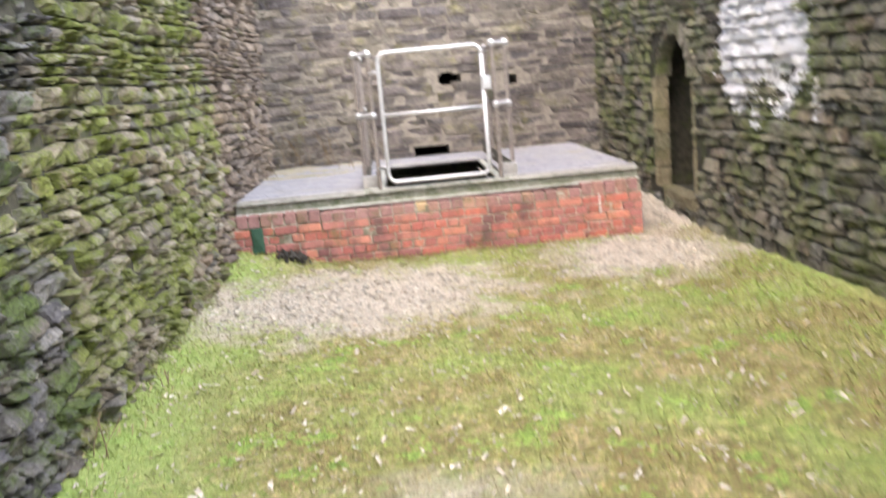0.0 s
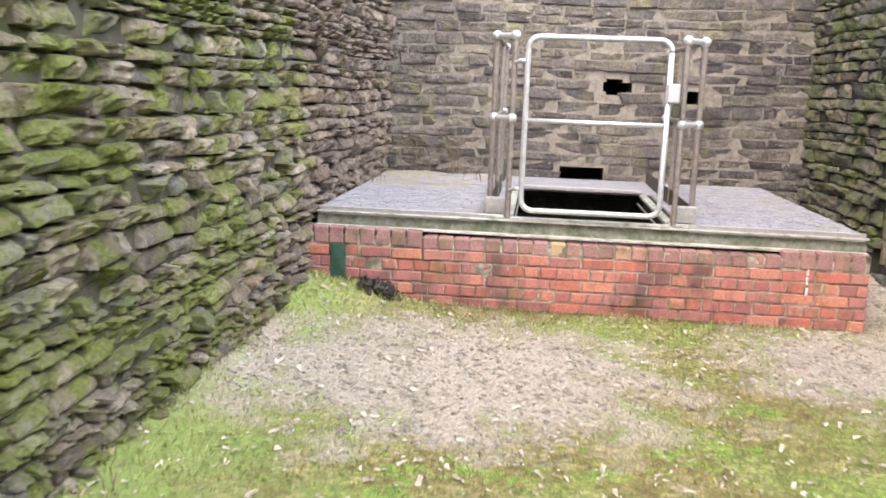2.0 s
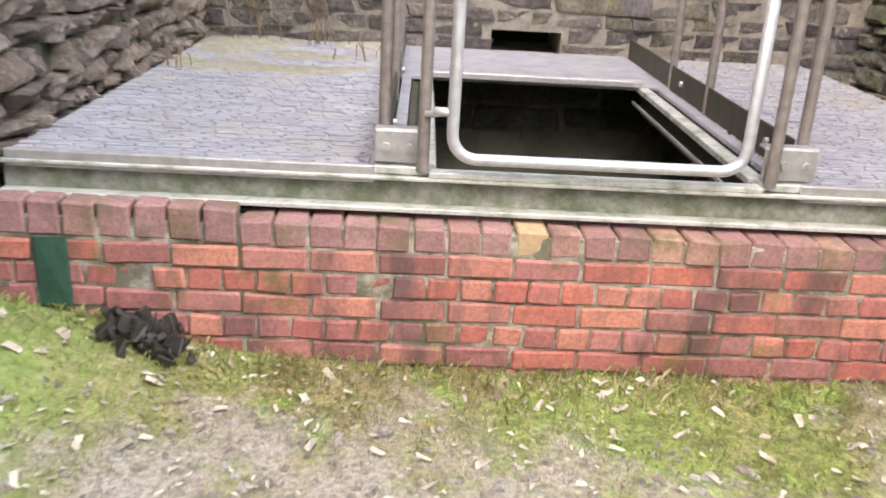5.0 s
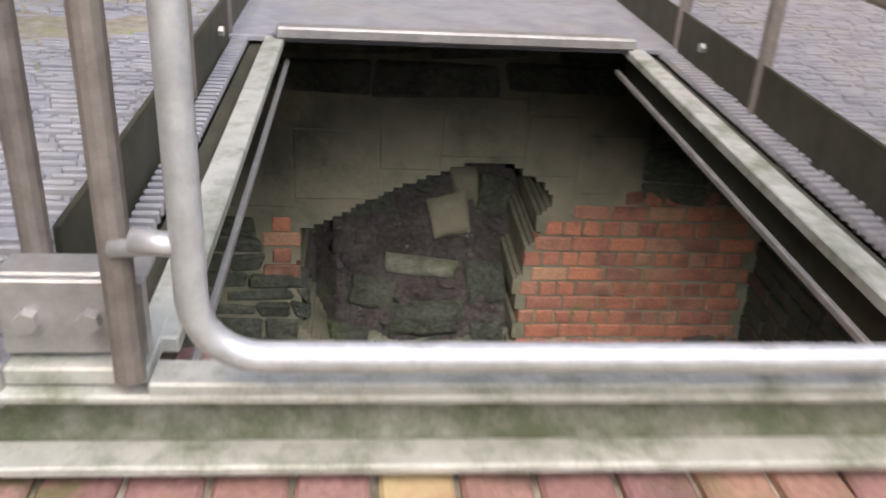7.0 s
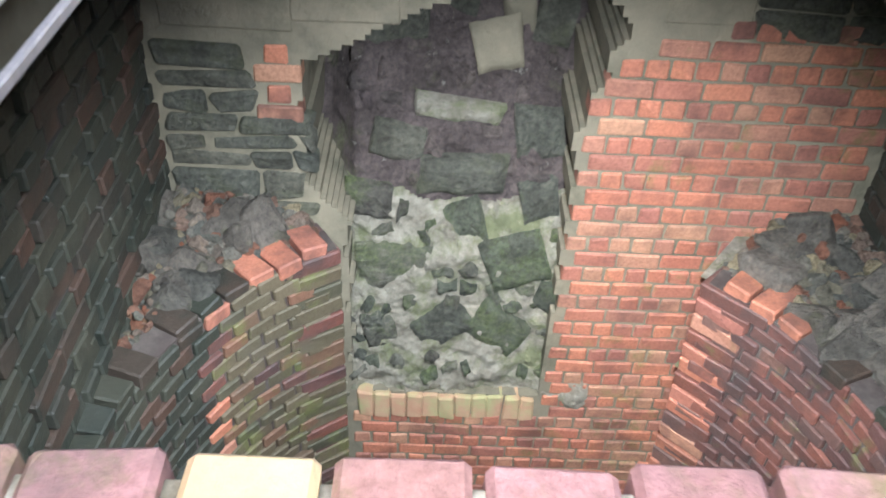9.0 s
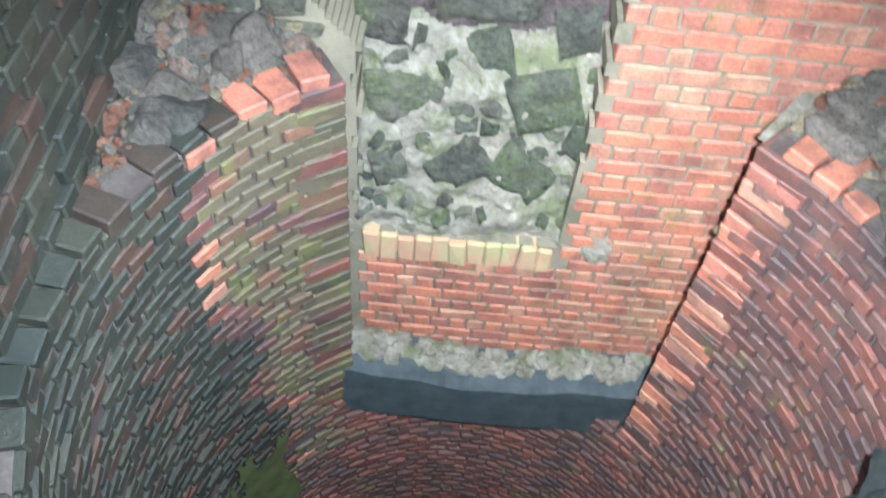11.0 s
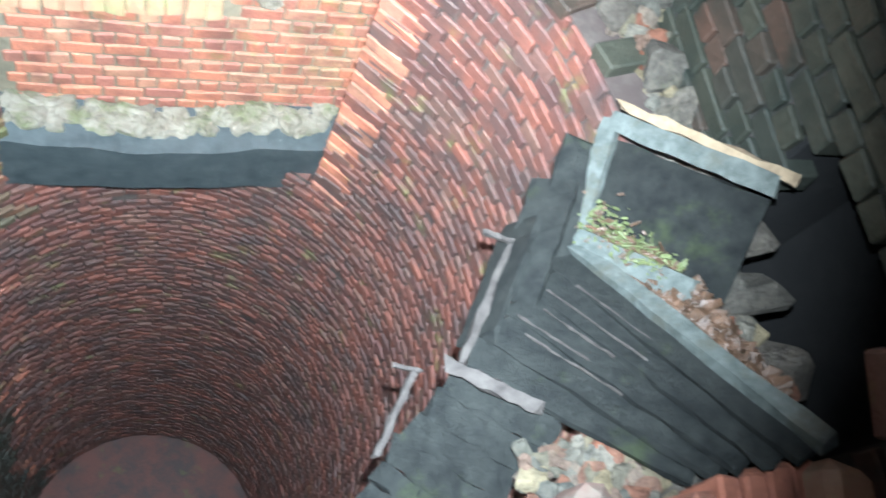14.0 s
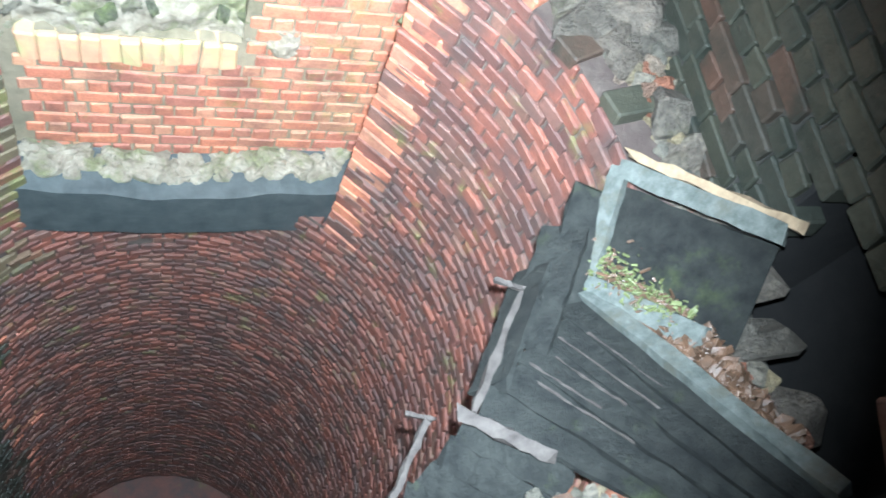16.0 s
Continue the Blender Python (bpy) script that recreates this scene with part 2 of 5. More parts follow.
# algae-stained steel, darker than the flanges to paint the overhang's shade
M_WEB = mottled("channel_web_algae_and_shade", (0.2, 0.2, 0.16), (0.42, 0.42, 0.37), 20, 0.7, 0.2, 0.1, 0.003, stain=(0.09, 0.11, 0.045), stain_at=(0.42, 0.6), stain_scale=7)
M_BEAM = mottled("algae_stained_channel", (0.46, 0.47, 0.43), (0.66, 0.66, 0.62), 15, 0.6, 0.3, 0.1, 0.003, stain=(0.15, 0.17, 0.09), stain_at=(0.47, 0.68), stain_scale=9)
M_PLATE = mottled("dark_olive_plate", (0.045, 0.043, 0.03), (0.09, 0.085, 0.06), 12, 0.6, 0.2, 0.1, 0.003)
M_DECK = mottled("lilac_grey_grating", (0.25, 0.25, 0.28), (0.40, 0.395, 0.435), 9, 0.75, 0.1, 0.3, 0.004, stain=(0.34, 0.32, 0.27), stain_at=(0.5, 0.68), stain_scale=2.2)
# near-black colour that paints the shade inside hollows
M_BLACK = mottled("painted_hollow_shade", (0.006, 0.006, 0.006), (0.014, 0.013, 0.012), 8)
M_WOOD = mottled("grey_weathered_timber", (0.04, 0.048, 0.043), (0.12, 0.132, 0.12), 30, 0.85, 0, 0.6, 0.008, stain=(0.07, 0.07, 0.055), stain_at=(0.50, 0.64), stain_scale=14, sheen=0.2)
M_DARKWOOD = mottled("rotten_black_timber", (0.009, 0.010, 0.010), (0.026, 0.028, 0.025), 18, 0.85, 0, 0.8, 0.012, stain=(0.045, 0.058, 0.024), stain_at=(0.55, 0.72), sheen=0.12)
M_LATH = mottled("brown_grey_lath", (0.028, 0.024, 0.022), (0.07, 0.062, 0.055), 28, 0.85, 0, 0.6, 0.006, sheen=0.15)
M_WETLEAF = mottled("wet_brown_leaf", (0.035, 0.024, 0.016), (0.13, 0.075, 0.045), 22, 0.35)
M_GREENPAINT = mottled("dark_green_paint", (0.018, 0.06, 0.04), (0.04, 0.10, 0.065), 20, 0.6)
M_STICK = mottled("dry_stalk", (0.14, 0.10, 0.06), (0.28, 0.21, 0.13), 30)
M_REDCLAY = mottled("red_clay_debris", (0.17, 0.06, 0.035), (0.32, 0.12, 0.07), 20, stain=(0.08, 0.05, 0.035))


def ground_material():
    m, n, l, b = material("mossy_gravel_ground")
    fine = tex(n, l, 55, 6, 0.75)
    grassc = ramp(n, l, tex(n, l, 3.0, 10, 0.78), [(0.34, (0.19, 0.30, 0.06)), (0.42, (0.38, 0.54, 0.13)), (0.47, (0.36, 0.25, 0.14)), (0.52, (0.33, 0.36, 0.11)), (0.57, (0.60, 0.46, 0.29)), (0.61, (0.26, 0.31, 0.08)), (0.68, (0.44, 0.62, 0.17))])
    bright = ramp(n, l, tex(n, l, 1.1, 5, 0.6), [(0.46, (0, 0, 0)), (0.6, (1, 1, 1))])
    sb = n.new("ShaderNodeSeparateColor")
    l.new(bright, sb.inputs[0])
    grassc = blend(n, l, calc(n, l, "MULTIPLY", sb.outputs[0], 0.55), grassc, (0.38, 0.56, 0.15))
    speckle = ramp(n, l, tex(n, l, 17, 8, 0.75), [(0.3, (0.45, 0.42, 0.34)), (0.5, (0.95, 0.95, 0.92)), (0.68, (1.6, 1.5, 1.35))])
    grassc = blend(n, l, 0.8, grassc, speckle, "MULTIPLY")
    grassc = blend(n, l, 0.8, grassc, ramp(n, l, fine, [(0.3, (0.4, 0.4, 0.34)), (0.7, (1.6, 1.6, 1.5))]), "MULTIPLY")
    gravelc = ramp(n, l, fine, [(0.3, (0.32, 0.26, 0.20)), (0.48, (0.64, 0.55, 0.45)), (0.66, (0.86, 0.80, 0.70))])
    g = n.new("ShaderNodeNewGeometry")
    xyz = n.new("ShaderNodeSeparateXYZ")
    l.new(g.outputs["Position"], xyz.inputs[0])
    wob = calc(n, l, "MULTIPLY", calc(n, l, "SUBTRACT", tex(n, l, 2.6, 7, 0.7), 0.5), 3.4)
    # lush moss along the foot of the west wall
    lush = calc(n, l, "MULTIPLY", calc(n, l, "SUBTRACT", calc(n, l, "ADD", calc(n, l, "MULTIPLY", wob, 0.35), -1.05), xyz.outputs["X"]), 1.3)
    lush.node.use_clamp = True
    grassc = blend(n, l, calc(n, l, "MULTIPLY", lush, 0.75), grassc, blend(n, l, fine, (0.28, 0.41, 0.10), (0.58, 0.74, 0.24)))
    # worn bare patches in front of the plinth and towards the doorway
    def patch(cx, cy, rx, ry):
        dx = calc(n, l, "DIVIDE", calc(n, l, "SUBTRACT", xyz.outputs["X"], cx), rx)
        dy = calc(n, l, "DIVIDE", calc(n, l, "SUBTRACT", xyz.outputs["Y"], cy), ry)
        r = calc(n, l, "SQRT", calc(n, l, "ADD", calc(n, l, "MULTIPLY", dx, dx), calc(n, l, "MULTIPLY", dy, dy)))
        return calc(n, l, "SUBTRACT", 1.1, calc(n, l, "ADD", r, wob))
    f = calc(n, l, "MAXIMUM", calc(n, l, "MAXIMUM", patch(-0.75, -1.35, 1.15, 0.95), patch(1.55, -0.75, 0.8, 0.75)), calc(n, l, "MAXIMUM", patch(2.05, 0.9, 0.45, 1.3), calc(n, l, "MULTIPLY", patch(-0.3, -4.6, 0.35, 0.2), 0.4)))
    mask = calc(n, l, "MULTIPLY", calc(n, l, "ADD", f, 0.15), 1.5)
    mask.node.use_clamp = True
    col = blend(n, l, mask, grassc, gravelc)
    l.new(col, b.inputs["Base Color"])
    b.inputs["Roughness"].default_value = 0.95
    bump(n, l, b, calc(n, l, "ADD", fine, tex(n, l, 160, 4)), 0.9, 0.02)
    return m


M_GROUND = ground_material()

# ---- building helpers ----
rng = np.random.default_rng(7)


def mesh_from(name, verts, faces, mat, smooth=False):
    me = bpy.data.meshes.new(name)
    me.from_pydata([tuple(map(float, v)) for v in verts], [], [tuple(map(int, f)) for f in faces])
    if smooth:
        me.polygons.foreach_set("use_smooth", [True] * len(me.polygons))
    me.materials.append(mat)
    me.update()
    return me


def joined(items):
    """One pair of arrays of many (verts, faces)."""
    vs, fs, k = [], [], 0
    for v, f in items:
        vs.append(v)
        fs += [tuple(i + k for i in q) for q in f]
        k += len(v)
    return np.vstack(vs), fs


def child(name, me, parent, label="", m=None):
    ob = new(name, me)
    ob.parent = parent
    if m is not None:
        ob.matrix_basis = m
    return tagged(ob, label=label) if label else ob


def thing(name, label, category, group="", at=(0, 0, 0)):
    ob = new(name)
    ob.location = at
    ob.empty_display_size = 0.1
    return tagged(ob, label, category, group)


def chamfer_box(a, b, c, e, jitter=0.0, r=rng):
    """A box of half sizes a, b, c with edges cut off by e."""
    verts, at = [], {}
    for sx in (-1, 1):
        for sy in (-1, 1):
            for sz in (-1, 1):
                j = r.normal(0, jitter, 3) if jitter else np.zeros(3)
                for ax in range(3):
                    v = [sx * (a - e), sy * (b - e), sz * (c - e)]
                    v[ax] = (sx * a, sy * b, sz * c)[ax]
                    at[sx, sy, sz, ax] = len(verts)
                    verts.append(np.array(v) + j)
    faces = []
    S = (-1, 1)
    for ax in range(3):
        o1, o2 = (ax + 1) % 3, (ax + 2) % 3
        for s in S:
            q = []
            for u, w in ((-1, -1), (1, -1), (1, 1), (-1, 1)):
                k = [0, 0, 0]
                k[ax], k[o1], k[o2] = s, u, w
                q.append(at[(*k, ax)])
            faces.append(q if s > 0 else q[::-1])
        for u in S:
            for w in S:
                k0, k1 = [0, 0, 0], [0, 0, 0]
                k0[ax], k1[ax] = -1, 1
                for k in (k0, k1):
                    k[o1], k[o2] = u, w
                q = [at[(*k0, o1)], at[(*k1, o1)], at[(*k1, o2)], at[(*k0, o2)]]
                faces.append(q if u * w < 0 else q[::-1])
    for sx in S:
        for sy in S:
            for sz in S:
                q = [at[sx, sy, sz, i] for i in range(3)]
                faces.append(q if sx * sy * sz > 0 else q[::-1])
    return np.array(verts), faces


def box(x0, x1, y0, y1, z0, z1, e=0.003, jitter=0.0):
    v, f = chamfer_box((x1 - x0) / 2, (y1 - y0) / 2, (z1 - z0) / 2, min(e, (x1 - x0) / 3, (y1 - y0) / 3, (z1 - z0) / 3), jitter)
    return v + np.array([(x0 + x1) / 2, (y0 + y1) / 2, (z0 + z1) / 2]), f


def tube(points, radius, sides=10):
    """A round bar along a line of points."""
    pts = [Vector(p) for p in points]
    verts, faces = [], []
    up = Vector((0.31, 0.2, 0.93))
    for i, p in enumerate(pts):
        d = (pts[min(i + 1, len(pts) - 1)] - pts[max(i - 1, 0)]).normalized()
        a = d.cross(up)
        if a.length < 0.2:
            a = d.cross(Vector((1, 0, 0)))
        a.normalize()
        c = d.cross(a)
        for k in range(sides):
            t = 2 * math.pi * k / sides
            verts.append(p + radius * (math.cos(t) * a + math.sin(t) * c))
    for i in range(len(pts) - 1):
        for k in range(sides):
            k2 = (k + 1) % sides
            faces.append((i * sides + k, i * sides + k2, (i + 1) * sides + k2, (i + 1) * sides + k))
    faces.append(tuple(range(sides))[::-1])
    faces.append(tuple((len(pts) - 1) * sides + k for k in range(sides)))
    return np.array([tuple(v) for v in verts]), faces


def ball(centre, radius, squash=1.0):
    verts, faces = [], []
    for i in range(7):
        a = math.pi * i / 6
        for k in range(10):
            t = 2 * math.pi * k / 10
            verts.append((centre[0] + radius * math.sin(a) * math.cos(t), centre[1] + radius * math.sin(a) * math.sin(t), centre[2] + radius * squash * math.cos(a)))
    for i in range(6):
        for k in range(10):
            faces.append((i * 10 + k, i * 10 + (k + 1) % 10, (i + 1) * 10 + (k + 1) % 10, (i + 1) * 10 + k))
    return np.array(verts), faces


def part(name, geo, mat, parent, label="", smooth=False):
    """One mesh object under a thing, given in world metres."""
    v, f = geo
    loc = np.array(parent.location if parent.parent is None else (0, 0, 0))
    return child(name, mesh_from(name, v - loc, f, mat, smooth), parent, label)


def pillow(length, height, proud, r, edge=0.16, rough=0.018, rim_depth=0.07):
    """The rough outer face of one walling stone in (u, n, v): n points out of the wall."""
    us = np.array([-0.5, -0.47, -0.36, -0.2, 0.0, 0.19, 0.37, 0.47, 0.5])
    vs = np.array([-0.5, -0.5 + edge * 0.45, -0.24, 0.02, 0.26, 0.5 - edge * 0.5, 0.5])
    skew, wedge, slope, lean = r.normal(0, 0.08), r.normal(0, 0.07), r.normal(0, rough), r.normal(0, rough)
    o = r.uniform(0, 50)
    verts = []
    for j, v in enumerate(vs):
        for i, u in enumerate(us):
            rim = i in (0, 8) or j in (0, 6)
            crag = noise.noise((u * 3.1 + o, v * 2.3, o)) + 0.6 * noise.noise((u * 8 + o, v * 5, 3 + o))
            n = -rim_depth if rim else proud + rough * 1.5 * crag + slope * 2 * u + lean * 2 * v
            if not rim and (i in (1, 7) or j in (1, 5)):
                n -= rough * 0.5
            verts.append((u * (1 + wedge * v) * length + skew * v * height + 0.02 * length * noise.noise((u * 5, v * 5, o)), n, v * (1 + wedge * u) * height + 0.05 * height * noise.noise((u * 4, v * 4, o + 9))))
    faces = [(j * 9 + i, j * 9 + i + 1, (j + 1) * 9 + i + 1, (j + 1) * 9 + i) for j in range(6) for i in range(8)]
    return np.array(verts), faces


def panel(u0, u1, v0, v1, hole, step, depth):
    """A slab in (u, n, v), its face at n = 0, with cells left out where hole(u, v) holds."""
    us = np.linspace(u0, u1, max(2, int((u1 - u0) / step) + 1))
    vs = np.linspace(v0, v1, max(2, int((v1 - v0) / step) + 1))
    nu, nv = len(us), len(vs)
    verts = np.array([(u, n, v) for n in (0.0, -depth) for v in vs for u in us])
    solid = {(i, j) for j in range(nv - 1) for i in range(nu - 1) if not (hole and hole((us[i] + us[i + 1]) / 2, (vs[j] + vs[j + 1]) / 2))}
    o = nu * nv
    faces = []
    for i, j in solid:
        a, b, c, d = j * nu + i, j * nu + i + 1, (j + 1) * nu + i + 1, (j + 1) * nu + i
        faces += [(a, b, c, d), (d + o, c + o, b + o, a + o)]
        for di, dj, p, q in ((0, -1, a, b), (1, 0, b, c), (0, 1, c, d), (-1, 0, d, a)):
            if (i + di, j + dj) not in solid:
                faces.append((q, p, p + o, q + o))
    return verts, faces


def frame_matrix(origin, u, n):
    """Wall axes (u along, n out of the face, v up) to world."""
    u, n = Vector(u).normalized(), Vector(n).normalized()
    m = Matrix((u, n, Vector((0, 0, 1)))).transposed().to_4x4()
    m.translation = Vector(origin)
    return m


def placed(geo, m):
    v, f = geo
    a = np.array(m)
    return v @ a[:3, :3].T + a[:3, 3], f


def stone_wall(name, label, origin, u, n, length, v0, height, mat, near, hole=None, course=(0.06, 0.13), stone=(0.12, 0.36), proud=(0.0, 0.05), depth=0.6, seed=1, rough=0.014, step=0.25, rim_depth=0.055, mortar=None, tilt=1.5, other=None, bed=0.75):
    """A wall of single stones laid in wavering courses. Stones with near(u, v) are parts, the rest is one part."""
    r = np.random.default_rng(seed)
    m = frame_matrix(origin, u, n)
    wall = tagged(new(name, mesh_from(name, *placed(panel(0, length, v0, height, hole, step, depth), m @ Matrix.Translation((0, -bed * rim_depth, 0))), mortar or M_MORTAR)), label, "wall", kind="structure")
    shapes = [pillow(1, 1, 0, np.random.default_rng(100 + seed * 40 + i), rough=rough, rim_depth=rim_depth) for i in range(20)]
    rest, count, cache = {}, 0, {}
    v = v0
    while v < height:
        h = r.uniform(*course)
        s = -r.uniform(0, 0.2)
        while s < length:
            w = h * r.uniform(1.1, 2.2) + r.uniform(*stone) * r.uniform(0.2, 1)
            cu, cv = s + w / 2, v + h / 2 + 0.012 * math.sin(s * 2.1 + seed)
            s += w
            if cu < 0 or cu > length or (hole and any(hole(cu + du * w, cv + dv * h) for du in (-0.4, 0, 0.4) for dv in (-0.35, 0, 0.35))):
                continue
            p = r.uniform(*proud)
            k = r.integers(0, 20)
            ms = other(cu, cv) if other else mat
            if near(cu, cv) and count < 300:
                # alike stones share one mesh: sizes go in steps
                wl, hl, pl = round(w / 0.04) * 0.04, round(h / 0.012) * 0.012, round(p / 0.02) * 0.02
                key = (int(k) % 8, round(wl, 2), round(hl, 3), round(pl, 2), ms.name)
                if key not in cache:
                    sv, sf = shapes[key[0]]
                    sv = sv * np.array([max(wl, 0.08) - 0.012, 1, hl - 0.01]) + np.array([0, 1, 0]) * np.where(sv[:, 1:2] == -rim_depth, 0, pl)
                    cache[key] = mesh_from("stone", sv, sf, ms)
                child("stone", cache[key], wall, m=m @ Matrix.Translation((cu, 0, cv)) @ pose(0, 0, 0, 0, float(r.normal(0, tilt)), 0))
                count += 1
            else:
                sv, sf = shapes[k]
                sv = sv * np.array([w - 0.01, 1, h - 0.008]) + np.array([0, 1, 0]) * np.where(sv[:, 1:2] == -rim_depth, 0, p)
                rest.setdefault(ms.name, []).append(placed((sv, sf), m @ Matrix.Translation((cu, 0, cv)) @ pose(0, 0, 0, 0, float(r.normal(0, tilt)), 0)))
        v += h
    for name_of, items in rest.items():
        tagged(child("stonework", mesh_from("stonework", *joined(items), bpy.data.materials[name_of]), wall), kind="stuff")
    return wall


brick_meshes = {}


def brick_mesh(kind, mat, r):
    """kind: (length, depth, height) of one brick; eight worn variants of each."""
    k = (kind, mat.name, int(r.integers(0, 8)))
    if k not in brick_meshes:
        l, d, h = kind
        rr = np.random.default_rng(abs(hash((round(l * 1000), round(d * 1000), round(h * 1000), k[2]))) % 9999)
        brick_meshes[k] = mesh_from("brick", *chamfer_box(l / 2, d / 2, h / 2, 0.006, 0.0022, rr), mat)
    return brick_meshes[k]


def brick_face(parent, origin, u, n, length, v0, v1, mat, seed, hole=None, course=0.0765, unit=0.21, proud=0.0, limit=300, wobble=0.004, bond="english"):
    """Bricks in bond on a face. Past the limit they are joined."""
    r = np.random.default_rng(seed)
    m = frame_matrix(origin, u, n)
    rest, count, row = [], 0, 0
    v = v1 - course
    while v > v0 - 0.01:
        header = bond == "english" and row % 2 == 1
        w = unit / 2 if header else unit
        s = -w * (0.5 if row % 2 else r.uniform(0.9, 1.0))
        while s < length:
            a, b = max(s, 0), min(s + w, length)
            s += w
            if b - a < 0.03:
                continue
            cu, cv = (a + b) / 2, v + course / 2
            if hole and hole(cu, cv):
                continue
            kind = (round(b - a - 0.009, 3), 0.09, round(course - 0.010, 4))
            mm = m @ Matrix.Translation((cu, proud - 0.045 + float(r.normal(0, wobble)), cv)) @ pose(0, 0, 0, float(r.normal(0, 0.8)), float(r.normal(0, 0.7)), float(r.normal(0, 0.8)))
            if count < limit:
                child("brick", brick_mesh(kind, mat, r), parent, m=mm)
                count += 1
            else:
                rest.append(placed(chamfer_box(kind[0] / 2, 0.045, kind[2] / 2, 0.006, 0.002, r), mm))
        v -= course
        row += 1
    if rest:
        tagged(child("brickwork", mesh_from("brickwork", *joined(rest), mat), parent), kind="stuff")


# ---- ground ----
def ground_z(x, y):
    z = 0.02 * math.sin(1.3 * x + 0.7) * math.sin(0.9 * y) + 0.012 * noise.noise((x * 2.3, y * 2.3, 0))
    z += 0.15 * math.exp(-((x + 1.75) / 0.55) ** 2) * math.exp(-((y + 0.05) / 0.55) ** 2)
    z += 0.05 * math.exp(-((x + 2.0) / 0.25) ** 2)
    z += 0.16 * max(0, min(1, (y - 0.0) / 1.2)) * max(0, min(1, (x - 1.75) / 0.3))
    return z


def ground_sheet():
    xs = np.concatenate([[-400, -60, -12, -5, -3], np.arange(-2.4, 2.9, 0.08), [3.5, 6, 14, 60, 400]])
    ys = np.concatenate([[-400, -60, -20, -13], np.arange(-10.5, 0.1, 0.08), [0.1]])
    verts = [(x, y, ground_z(x, y) if abs(x) < 3 and y > -12 else 0) for y in ys for x in xs]
    nx = len(xs)
    faces = [(j * nx + i, j * nx + i + 1, (j + 1) * nx + i + 1, (j + 1) * nx + i) for j in range(len(ys) - 1) for i in range(nx - 1)]
    k = len(verts)
    for x0, x1, y0, y1 in ((-400, -2.4, 0.1, 400), (2.9, 400, 0.1, 400), (-2.4, 2.9, 4.2, 400)):
        verts += [(x0, y0, 0), (x1, y0, 0), (x1, y1, 0), (x0, y1, 0)]
        faces.append((k, k + 1, k + 2, k + 3))
        k += 4
    tagged(new("ground", mesh_from("ground", verts, faces, M_GROUND, True)), "mossy grass with bare gravel patches between ruined walls", "ground", kind="structure")
    xs, ys = np.arange(1.74, 2.66, 0.07), np.arange(0.1, 3.0, 0.1)
    verts = [(x, y, ground_z(x, y)) for y in ys for x in xs]
    nx = len(xs)
    faces = [(j * nx + i, j * nx + i + 1, (j + 1) * nx + i + 1, (j + 1) * nx + i) for j in range(len(ys) - 1) for i in range(nx - 1)]
    tagged(new("ground_strip", mesh_from("ground_strip", verts, faces, M_GROUND, True)), "bare trodden gravel beside the brick plinth", "ground", kind="structure")


def bare(x, y):
    f = max(1 - math.hypot((x + 0.75) / 1.15, (y + 1.35) / 0.95), 1 - math.hypot((x - 1.55) / 0.8, (y + 0.75) / 0.75), 1 - math.hypot((x - 2.05) / 0.45, (y - 0.9) / 1.3))
    return f + 0.5 * noise.noise((x * 2.2, y * 2.2, 3.0))


def blade(x, y, z, h, r):
    t, lean = r.uniform(0, 6.28), r.uniform(0.2, 0.9)
    dx, dy, w = math.cos(t), math.sin(t), 0.0022
    px, py = -dy * w, dx * w
    return np.array([(x - px, y - py, z - 0.005), (x + px, y + py, z - 0.005), (x + px + dx * h * lean * 0.4, y + py + dy * h * lean * 0.4, z + h * 0.6), (x + dx * h * lean, y + dy * h * lean, z + h * 0.85)]), [(0, 1, 2), (0, 2, 3)]


